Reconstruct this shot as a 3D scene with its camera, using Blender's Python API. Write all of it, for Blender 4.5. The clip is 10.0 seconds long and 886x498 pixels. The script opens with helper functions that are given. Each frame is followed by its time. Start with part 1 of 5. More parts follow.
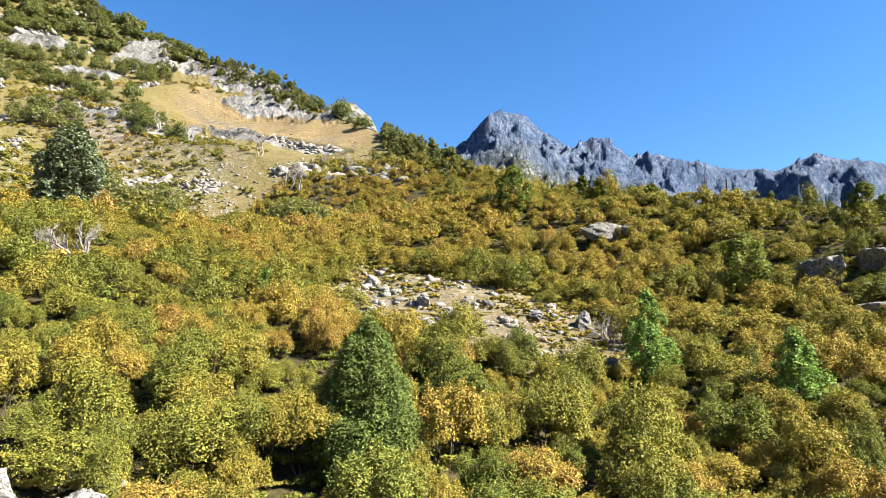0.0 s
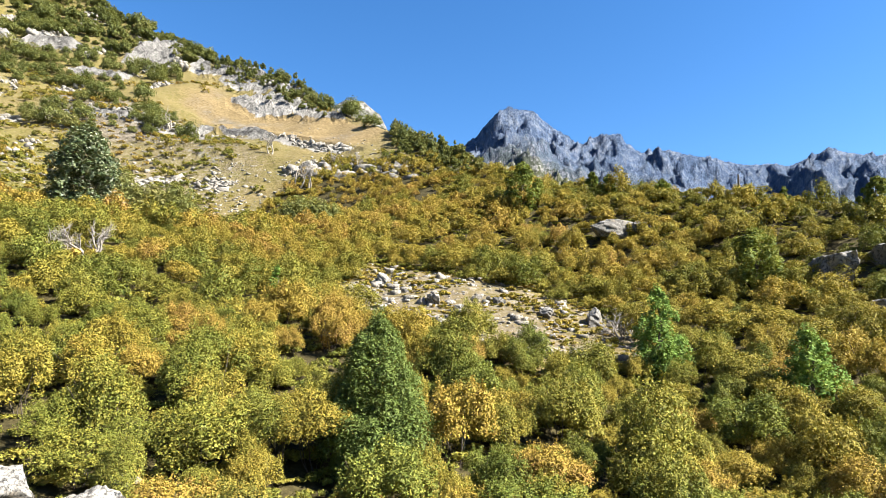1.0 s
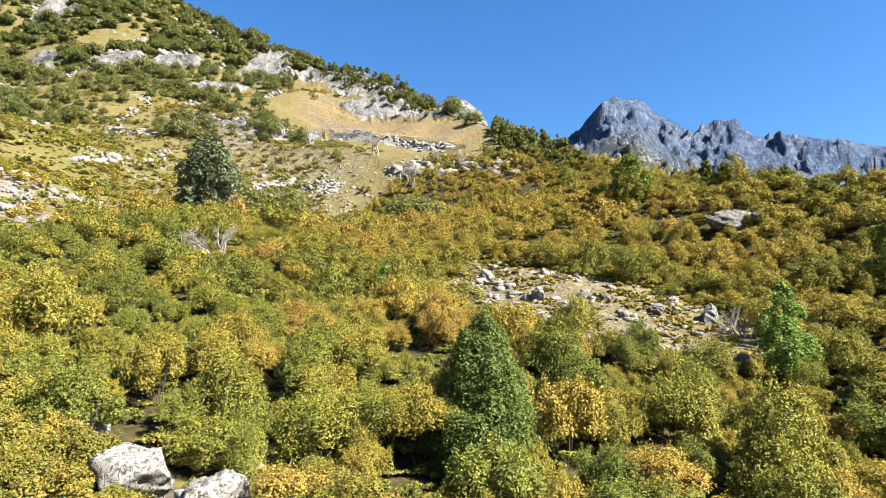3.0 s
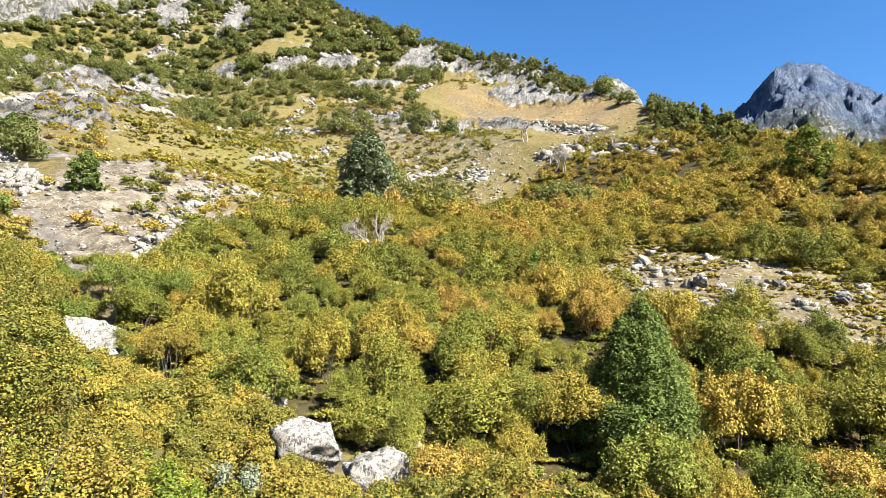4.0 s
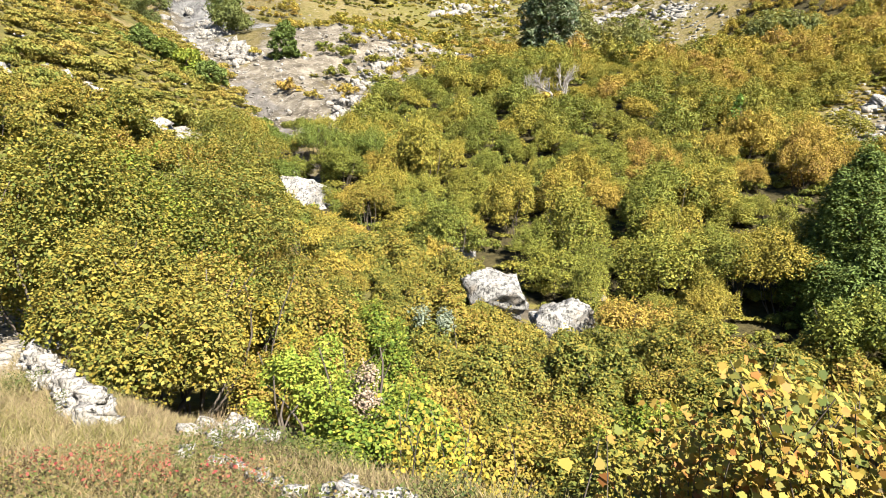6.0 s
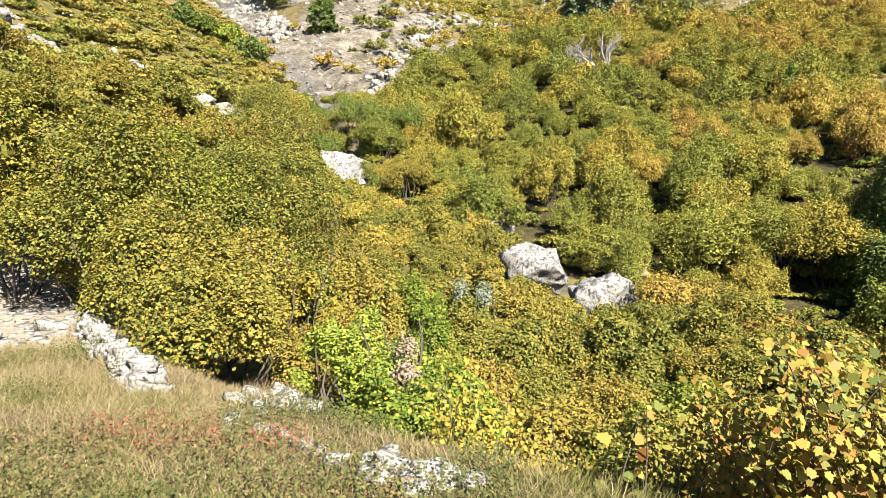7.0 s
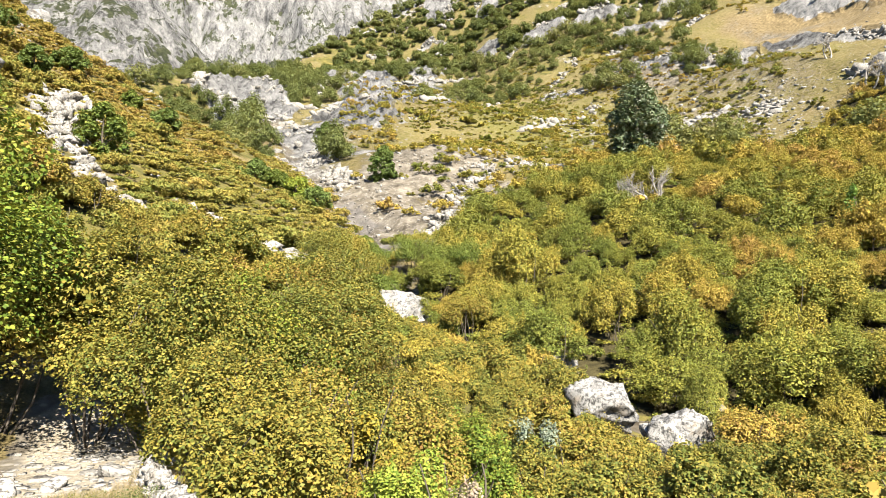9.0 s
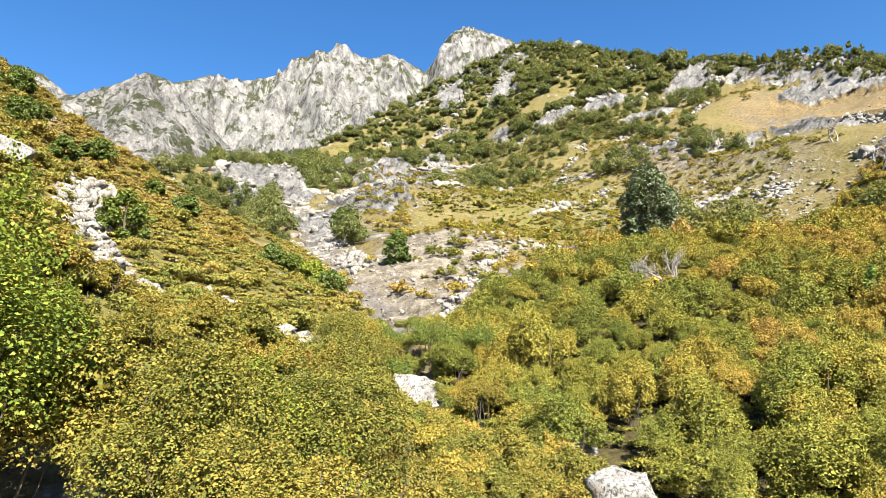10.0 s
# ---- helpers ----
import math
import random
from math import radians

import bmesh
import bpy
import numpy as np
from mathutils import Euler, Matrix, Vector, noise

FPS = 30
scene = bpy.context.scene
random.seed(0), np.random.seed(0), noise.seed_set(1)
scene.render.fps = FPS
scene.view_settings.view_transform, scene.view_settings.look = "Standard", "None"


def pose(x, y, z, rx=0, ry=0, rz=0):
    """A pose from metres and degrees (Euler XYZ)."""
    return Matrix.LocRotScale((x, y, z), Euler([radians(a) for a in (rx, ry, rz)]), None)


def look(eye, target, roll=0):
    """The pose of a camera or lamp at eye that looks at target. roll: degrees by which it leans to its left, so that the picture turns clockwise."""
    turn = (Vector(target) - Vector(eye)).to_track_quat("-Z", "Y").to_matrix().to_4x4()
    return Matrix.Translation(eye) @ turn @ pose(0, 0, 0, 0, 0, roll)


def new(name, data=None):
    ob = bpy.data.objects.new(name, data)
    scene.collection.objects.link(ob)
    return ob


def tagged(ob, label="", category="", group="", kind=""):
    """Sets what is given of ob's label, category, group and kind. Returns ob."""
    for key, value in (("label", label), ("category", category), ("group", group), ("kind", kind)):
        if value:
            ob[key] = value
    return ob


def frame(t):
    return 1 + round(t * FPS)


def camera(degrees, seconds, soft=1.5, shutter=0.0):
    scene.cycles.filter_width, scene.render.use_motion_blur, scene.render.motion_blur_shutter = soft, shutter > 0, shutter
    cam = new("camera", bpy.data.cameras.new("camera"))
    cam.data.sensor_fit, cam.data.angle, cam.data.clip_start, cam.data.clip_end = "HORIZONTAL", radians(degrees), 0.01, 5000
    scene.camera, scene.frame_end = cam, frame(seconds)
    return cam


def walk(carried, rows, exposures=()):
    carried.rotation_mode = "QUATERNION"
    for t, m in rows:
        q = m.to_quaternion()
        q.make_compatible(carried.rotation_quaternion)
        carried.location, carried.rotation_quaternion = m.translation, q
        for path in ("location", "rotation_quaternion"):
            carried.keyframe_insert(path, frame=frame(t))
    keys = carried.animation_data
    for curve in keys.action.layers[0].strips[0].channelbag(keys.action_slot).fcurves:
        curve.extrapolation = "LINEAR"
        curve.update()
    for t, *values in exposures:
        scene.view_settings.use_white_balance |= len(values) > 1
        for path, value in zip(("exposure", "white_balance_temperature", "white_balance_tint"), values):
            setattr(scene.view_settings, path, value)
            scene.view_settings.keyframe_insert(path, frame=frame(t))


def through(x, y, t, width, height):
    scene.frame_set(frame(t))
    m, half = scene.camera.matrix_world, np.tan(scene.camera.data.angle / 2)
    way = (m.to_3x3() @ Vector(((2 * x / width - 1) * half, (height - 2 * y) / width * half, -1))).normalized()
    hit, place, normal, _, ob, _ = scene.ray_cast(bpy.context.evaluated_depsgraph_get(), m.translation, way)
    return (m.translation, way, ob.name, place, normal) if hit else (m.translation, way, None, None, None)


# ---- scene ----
# A pan across a limestone valley in early autumn, from a path on the near bank.
EYE = (0.0, 0.0, 1.7)
cam = camera(70.39, 10.0, 0.8)
walk(cam, [
    (0.0, pose(*EYE, 100.08, 0.12, -50.40)),
    (0.5, pose(*EYE, 99.94, 0.20, -50.06)),
    (1.0, pose(*EYE, 99.85, 0.24, -49.46)),
    (1.5, pose(*EYE, 99.77, 0.23, -48.41)),
    (2.0, pose(*EYE, 99.69, 0.19, -46.97)),
    (3.5, pose(*EYE, 99.12, -1.05, -33.88)),
    (4.0, pose(*EYE, 98.06, -1.68, -26.40)),
    (4.5, pose(*EYE, 95.59, -1.81, -20.41)),
    (5.0, pose(*EYE, 91.73, -1.79, -15.59)),
    (5.5, pose(*EYE, 87.59, -1.48, -12.04)),
    (7.0, pose(*EYE, 82.11, -0.91, -6.33)),
    (7.5, pose(*EYE, 82.44, -0.26, -3.90)),
    (8.0, pose(*EYE, 85.03, 0.34, -2.59)),
    (8.5, pose(*EYE, 89.99, 0.70, -1.69)),
    (9.0, pose(*EYE, 94.46, 0.89, -1.07)),
    (9.5, pose(*EYE, 98.31, 0.99, -0.49)),
    (10.0, pose(*EYE, 102.00, 0.98, 0.21)),
], exposures=[(0.0, 2.08), (2.0, 2.07), (4.0, 2.0), (5.5, 1.95), (8.5, 1.94), (10.0, 1.98)])

# ---- sky and sun ----
SUN_AZ, SUN_EL = 157.0, 42.0          # degrees clockwise from +y, and above the horizon
world = bpy.data.worlds.new("sky")
scene.world = world
world.use_nodes = True
wn = world.node_tree
wn.nodes.clear()
sky = wn.nodes.new("ShaderNodeTexSky")
sky.sky_type, sky.sun_disc = "NISHITA", False
sky.sun_elevation, sky.sun_rotation = radians(SUN_EL), radians(SUN_AZ)
sky.altitude, sky.air_density, sky.dust_density, sky.ozone_density = 900, 1.0, 0.3, 2.5
deep = wn.nodes.new("ShaderNodeHueSaturation")
deep.inputs["Saturation"].default_value = 1.28
deep.inputs["Value"].default_value = 1.03
deep.inputs["Hue"].default_value = 0.503
bg = wn.nodes.new("ShaderNodeBackground")
bg.inputs["Strength"].default_value = 0.06
wout = wn.nodes.new("ShaderNodeOutputWorld")
wn.links.new(sky.outputs[0], deep.inputs["Color"])
wn.links.new(deep.outputs[0], bg.inputs[0])
wn.links.new(bg.outputs[0], wout.inputs[0])
sun = new("sun", bpy.data.lights.new("sun", "SUN"))
sun.data.energy, sun.data.angle, sun.data.color = 6.6, radians(0.5), (1.0, 0.925, 0.80)
sa, se = radians(SUN_AZ), radians(SUN_EL)
sun.matrix_world = look((math.sin(sa) * math.cos(se) * 50, math.cos(sa) * math.cos(se) * 50, math.sin(se) * 50), (0, 0, 0))

# ---- terrain (a valley between two ridges, with ranges behind) ----
def lattice(ix, iy, seed):
    h = (ix * 374761393 + iy * 668265263 + seed * 974711) & 0xFFFFFFFF
    h = ((h ^ (h >> 13)) * 1274126177) & 0xFFFFFFFF
    return ((h ^ (h >> 16)) & 0xFFFF) / 65535.0


def vnoise(x, y, seed=0):
    """Smooth value noise, 0 to 1, one lattice cell a unit."""
    fx, fy = np.floor(x), np.floor(y)
    ix, iy = fx.astype(np.int64), fy.astype(np.int64)
    u, v = x - fx, y - fy
    u, v = u * u * (3 - 2 * u), v * v * (3 - 2 * v)
    a, b = lattice(ix, iy, seed), lattice(ix + 1, iy, seed)
    c, d = lattice(ix, iy + 1, seed), lattice(ix + 1, iy + 1, seed)
    return (a * (1 - u) + b * u) * (1 - v) + (c * (1 - u) + d * u) * v


def fbm(x, y, size, octaves=4, seed=0, ridged=False):
    """Layered noise about 0 (-1 to 1); ridged gives sharp crests."""
    total, amp, norm = 0.0, 1.0, 0.0
    for i in range(octaves):
        n = vnoise(x / size + 17.3 * i, y / size - 9.1 * i, seed + i) * 2 - 1
        if ridged:
            n = 1 - 2 * np.abs(n)
        total, norm = total + n * amp, norm + amp
        size, amp = size / 2.03, amp * 0.5
    return total / norm


def smooth(a, b, x):
    t = np.clip((x - a) / (b - a), 0, 1)
    return t * t * (3 - 2 * t)


def line_near(x, y, line, blend=0.22):
    """Distance to a polyline of (x, y, z), and its height there, evened out between the stretches that are about as near."""
    ds, hs = [], []
    for (ax, ay, az), (bx, by, bz) in zip(line[:-1], line[1:]):
        dx, dy = bx - ax, by - ay
        t = np.clip(((x - ax) * dx + (y - ay) * dy) / (dx * dx + dy * dy), 0, 1)
        ds.append(np.hypot(x - ax - t * dx, y - ay - t * dy))
        hs.append(az + t * (bz - az))
    best = np.minimum.reduce(ds)
    soft = 1.0 + blend * best
    weights = [np.exp(-(d - best) / soft) for d in ds]
    return best, sum(w * h for w, h in zip(weights, hs)) / sum(weights)


def inside(x, y, ring):
    """Whether points lie inside a closed ring."""
    odd = np.zeros(x.shape, bool)
    for (ax, ay, _), (bx, by, _) in zip(ring, ring[1:] + ring[:1]):
        if ay != by:
            odd ^= ((ay > y) != (by > y)) & (x < (bx - ax) * (y - ay) / (by - ay) + ax)
    return odd


def polar(rows, d):
    """Points of a skyline given as azimuth and elevation in degrees, at distance d."""
    return [(d * math.sin(radians(a)), d * math.cos(radians(a)), 1.7 + d * math.tan(radians(e))) for a, e in rows]


STREAM = [(60, -400, -60), (48, -80, -20), (40, -30, -13), (30, 3, -8), (18.4, 15.4, -5.8), (9.4, 25.6, -4.4), (-2.2, 42, -0.6),
          (-9, 80, 10.5), (-26, 127, 28), (-55, 215, 66), (-96, 345, 124)]
RIDGE_WEST = [(-150, -400, 60), (-60, -80, 30), (-80, 0, 45), (-95, 55, 64), (-91, 119, 69), (-93, 143, 68), (-95, 187, 75), (-110, 300, 110), (-103, 386, 141)]
RIDGE_EAST = [(-103, 386, 141), (-33, 479, 224), (63, 516, 296), (110, 440, 250), (137, 376, 206), (165, 286, 153), (167, 199, 106), (128, 96, 51),
              (100, 66, 35), (97, 26, 25), (90, 6, 18), (85, -40, 10), (220, -400, 40)]
BASIN = RIDGE_WEST + RIDGE_EAST[1:]
CLIFF = polar([(-29, 23), (-24, 25.3), (-21.8, 26.2), (-19, 25.8), (-16, 26.6), (-14, 28.2), (-10, 29.3), (-7, 28.6), (-4.5, 29), (-1.5, 27.6),
               (0.8, 30.4), (2.4, 31.2), (5, 30.7), (8, 29.8), (13, 29.2), (20, 26)], 1000)
OUTCROP = polar([(-40, 20.5), (-34, 22), (-30, 23.6), (-27, 25.3), (-25.3, 25.2), (-23, 23.2), (-20, 20.6)], 520)
FAR_LEFT = polar([(-60, 20), (-44, 22.8), (-36, 24.0), (-34.5, 23.8), (-32.5, 22.6), (-28, 20)], 1500)
SNOWY = polar([(33, 19), (38, 21.8), (40.3, 23.0), (41.8, 23.0), (43.4, 22.0), (44.6, 20), (48, 16)], 1400)
FAR_EAST = polar([(46, 16), (50, 17.6), (53, 20.2), (54.6, 21.9), (56.2, 22.2), (58.2, 21.8), (60.5, 20), (62.4, 18.6), (64.2, 19.3), (66, 19), (67.4, 17.6),
                  (70, 17.4), (73, 16.4), (76, 15.5), (79, 15), (82, 15.7), (84.5, 15.1), (88, 13.6), (95, 13), (110, 14), (150, 12)], 2600)


SPUR_AZ = [-60, -37.5, -32.6, -30, -27, -24, -20, -17, -14, -11, -8]
SPUR_D = [150, 142, 121, 109, 107, 104, 104, 109, 109, 112, 112]


def past_spur(x, y):
    """Metres behind the crest of the near western spur; negative in front of it and east of the gully."""
    az = np.degrees(np.arctan2(x, y))
    return np.where((az < -8) & (az > -60), np.hypot(x, y) - np.interp(az, SPUR_AZ, SPUR_D), -50.0)


# bare limestone: plan centre, half widths, turn in degrees, and height of the relief
CRAGS = [(-75, 250, 20, 48, 17, 5), (-19, 262, 16, 66, 5, 5), (-45, 315, 16, 22, 8, 4), (-23, 191, 17, 18, 7, 3.5), (49, 436, 14, 22, -6, 6), (9, 463, 12, 20, -1, 6),
         (65, 331, 13, 20, -11, 5), (90, 325, 14, 12, -15, 4), (2, 416, 8, 9, 0, 4), (59, 477, 16, 10, -7, 5), (135, 308, 16, 20, -20, 5), (157, 262, 11, 40, 11, 5),
         (-52, 213, 10, 16, 13, 2.5), (-33, 161, 9, 18, 11, 2), (33, 352, 12, 16, -5, 4), (-3, 330, 10, 24, 1, 4), (100, 292, 14, 9, -18, 3), (86, 230, 17, 3.5, -42, 2.2), (108, 216, 12, 3.5, -20, 2.2), (121, 195, 20, 3.5, -80, 2.2), (148, 228, 9, 18, 14, 4), (156, 200, 6, 20, 4, 4)]


def crag_relief(x, y):
    """How bare the rock is, 0 to 1, and how far it stands out."""
    bare, rise = np.zeros(x.shape), np.zeros(x.shape)
    for k, (cx, cy, rx, ry, turn, amp) in enumerate(CRAGS):
        near = np.nonzero(np.hypot(x - cx, y - cy) < 1.6 * max(rx, ry))
        if not len(near[0]):
            continue
        px, py = x[near], y[near]
        c, q = math.cos(radians(turn)), math.sin(radians(turn))
        u, v = (px - cx) * c + (py - cy) * q, -(px - cx) * q + (py - cy) * c
        w = smooth(1.2, 0.6, np.hypot(u / rx, v / ry) + fbm(px, py, 0.6 * min(rx, ry), 4, 77 + k) * 0.55)
        bare[near] = np.maximum(bare[near], w)
        rise[near] += w * amp * (0.3 + 0.8 * fbm(px + 0.5 * py, py, 2.4 * amp, 5, 140 + k, True) + 0.6 * fbm(px, py - 0.4 * px, 0.8 * amp, 3, 170 + k, True))
    return bare, rise


def valley(x, y):
    ds, zs = line_near(x, y, STREAM)
    dw, zw = line_near(x, y, RIDGE_WEST)
    de, ze = line_near(x, y, RIDGE_EAST)
    # the nearer ridge counts more, so the two flanks meet smoothly in the stream bed
    ww, we = 1 / (dw + 1) ** 3, 1 / (de + 1) ** 3
    zr, dr = (zw * ww + ze * we) / (ww + we), np.minimum(dw, de)
    u = ds / (ds + dr + 0.01)
    z_in = zs + (zr - zs) * (0.72 * u + 0.28 * u ** 2)
    z_out = zr - 0.35 * dr
    z = np.where(inside(x, y, BASIN), z_in, z_out)
    return z, ds, u


def ground_base(x, y):
    """Height of the ground without fine relief."""
    z, ds, u = valley(x, y)
    r = np.hypot(x, y)
    # the trodden shelf on the near bank, falling off towards the stream
    edge = np.minimum((1.03 * x + y - 4.9) / 1.43, 0.857 * (x + 2.2) + 0.515 * (y - 6.4) - 0.3)
    shelf = -0.095 * y + 0.01 * x - 2.0 * (1 - np.exp(-np.maximum(0, edge) / 2.6)) * smooth(-0.2, 0.8, edge) - 0.09 * np.maximum(0, edge)
    k = smooth(27, 13, np.hypot(x + 2, y - 2))
    return z * (1 - k) + shelf * k, ds, u


def ground(x, y, fine=True):
    """Height of the ground at plan points (arrays)."""
    x, y = np.asarray(x, float), np.asarray(y, float)
    z, ds, u = ground_base(x, y)
    r = np.hypot(x, y)
    z = z + fbm(x, y, 38, 4, 3) * np.clip(r / 90, 0, 1) * smooth(2, 30, ds) * 3.0 * smooth(1.0, 0.85, u)
    # the side gully behind the western spur
    az, back = np.degrees(np.arctan2(x, y)), past_spur(x, y)
    z = z - 15 * smooth(2, 24, back) * smooth(190, 50, back) * smooth(-13.5, -19, az)
    # rocky steps across the flanks
    steps = fbm(x + 0.3 * y, y, 60, 4, 21, True) * smooth(120, 260, r)
    z = z + steps * 5.0 * smooth(1.0, 0.8, u)
    for k, (line, slope, rough, size) in enumerate(((CLIFF, 1.15, 66, 130), (OUTCROP, 0.85, 20, 60), (FAR_LEFT, 0.8, 40, 160), (SNOWY, 0.9, 26, 110), (FAR_EAST, 0.74, 130, 270))):
        d, h = line_near(x, y, line, 0.05)
        wx, wy = x + fbm(x, y, size * 0.7, 3, 90 + k) * size * 0.3, y + fbm(x, y, size * 0.7, 3, 95 + k) * size * 0.3
        crest = fbm(wx, wy, size, 7, 40 + 7 * k, True)
        ledge = fbm(wx, wy, size * 0.2, 5, 60 + k, True)
        m = h - slope * d - rough * 0.45 * smooth(0, size, d) + crest * rough * (0.07 + 0.93 * smooth(0, 0.8 * size, d)) + ledge * rough * (0.10 + 0.34 * smooth(0, 0.3 * size, d))
        if k == 0:          # ribs and chimneys down the face
            m = m + fbm(wx, wy * 0.3, 42, 4, 66, True) * 15 * smooth(0, 40, d)
        z = np.maximum(z, m)
    z = z + crag_relief(x, y)[1]
    # rills washed into the bare scree
    scree = smooth(1.2, 0.6, np.hypot((x + 1) / 14, (y - 95) / 34))
    z = z + scree * (fbm(x + 0.4 * y, y * 0.4, 8, 5, 51, True) * 1.9 + fbm(x - 0.3 * y, y, 3.2, 4, 52, True) * 0.55 - 0.8)
    if fine:
        z = z + fbm(x, y, 2.4, 3, 9) * 0.10 * smooth(2, 8, r) + fbm(x, y, 9, 3, 11) * 0.35 * smooth(12, 40, r)
    return z


def height(x, y):
    return float(ground(np.array([x]), np.array([y]))[0])


def spot(az, d):
    """A plan point by azimuth (clockwise from +y) and distance, on the ground."""
    x, y = d * math.sin(radians(az)), d * math.cos(radians(az))
    return Vector((x, y, height(x, y)))


# ---- materials ----
ALBEDO = 0.63          # share of the light that the palette below gives back


class Nodes:
    """A small builder for node materials."""

    def __init__(self, name):
        self.mat = bpy.data.materials.new(name)
        self.mat.use_nodes = True
        self.tree = self.mat.node_tree
        self.tree.nodes.clear()
        self.out = self.add("OutputMaterial")

    def add(self, kind, ins=None, **props):
        n = self.tree.nodes.new("ShaderNode" + kind)
        if "data_type" in props:
            n.data_type = props["data_type"]
        if "blend_type" in props:
            n.blend_type = props["blend_type"]
        if "feature" in props:
            n.feature = props["feature"]
        if "operation" in props:
            n.operation = props["operation"]
        if "use_clamp" in props:
            n.use_clamp = props["use_clamp"]
        if "attribute_name" in props:
            n.attribute_name = props["attribute_name"]
        for k, v in (ins or {}).items():
            if isinstance(v, bpy.types.NodeSocket):
                self.tree.links.new(v, n.inputs[k])
            else:
                n.inputs[k].default_value = v
        return n

    def coords(self):
        return self.add("NewGeometry").outputs["Position"]

    def local(self):
        return self.add("TexCoord").outputs["Object"]

    def tex(self, vec, size, detail=4.0, rough=0.55, stretch=None):
        if stretch:
            vec = self.add("Mapping", {"Vector": vec, "Scale": stretch}).outputs[0]
        return self.add("TexNoise", {"Vector": vec, "Scale": 1.0 / size, "Detail": detail, "Roughness": rough}).outputs["Fac"]

    def ramp(self, fac, stops, mode="LINEAR"):
        n = self.add("ValToRGB", {"Fac": fac})
        n.color_ramp.interpolation = mode
        e = n.color_ramp.elements
        while len(e) < len(stops):
            e.new(0.5)
        for el, (p, c) in zip(e, stops):
            el.position = p
            el.color = (*[k * ALBEDO for k in c], 1) if isinstance(c, tuple) else (c, c, c, 1)
        return n.outputs["Color"]

    def mix(self, fac, a, b, blend="MIX"):
        n = self.add("Mix", data_type="RGBA", blend_type=blend)
        for sock, v in ((n.inputs[0], fac), (n.inputs[6], a), (n.inputs[7], b)):
            if isinstance(v, bpy.types.NodeSocket):
                self.tree.links.new(v, sock)
            elif isinstance(v, tuple):
                sock.default_value = (*[k * ALBEDO for k in v], 1)
            else:
                sock.default_value = v
        return n.outputs[2]

    def math(self, op, a, b=0.0, clamp=False):
        n = self.add("Math", operation=op, use_clamp=clamp)
        for i, v in enumerate((a, b)):
            if isinstance(v, bpy.types.NodeSocket):
                self.tree.links.new(v, n.inputs[i])
            else:
                n.inputs[i].default_value = v
        return n.outputs[0]

    def attr(self, name):
        return self.add("Attribute", attribute_name=name).outputs["Fac"]

    def bump(self, h, strength, dist, normal=None):
        ins = {"Height": h, "Strength": strength, "Distance": dist}
        if normal:
            ins["Normal"] = normal
        return self.add("Bump", ins).outputs[0]

    def finish(self, shader):
        self.tree.links.new(shader, self.out.inputs["Surface"])
        return self.mat

    def surface(self, colour, rough=0.85, normal=None, spec=0.3):
        ins = {"Base Color": (*colour, 1) if isinstance(colour, tuple) else colour, "Roughness": rough, "Specular IOR Level": spec}
        if normal:
            ins["Normal"] = normal
        return self.add("BsdfPrincipled", ins).outputs[0]


def leaf_material(name, stops, spread=0.5, merged=False, through=0.2, rough=0.6, spec=0.1, vary=0.5):
    """Foliage: a colour for each bush, varied leaf by leaf, thin enough to let light through."""
    m = Nodes(name)
    geo = m.add("NewGeometry")
    island = geo.outputs["Random Per Island"]
    tone = m.attr("tone") if merged else m.add("ObjectInfo").outputs["Random"]
    patch = m.tex(m.coords(), 1.6, 3)
    fac = m.math("ADD", m.math("MULTIPLY", tone, 1 - spread), m.math("MULTIPLY", island, spread))
    fac = m.math("ADD", fac, m.math("MULTIPLY", m.math("SUBTRACT", patch, 0.5), 0.55), True)
    col = m.ramp(fac, stops)
    val = m.math("ADD", m.math("MULTIPLY", m.math("FRACT", m.math("MULTIPLY", island, 37.7)), vary), 1.02 - 0.5 * vary)
    col = m.mix(1.0, col, m.add("CombineColor", {0: val, 1: val, 2: val}).outputs[0], "MULTIPLY")
    top = m.surface(col, rough, spec=spec)
    back = m.add("BsdfTranslucent", {"Color": m.mix(0.25, col, (0.5, 0.45, 0.02))}).outputs[0]
    return m.finish(m.add("MixShader", {0: through, 1: top, 2: back}).outputs[0])


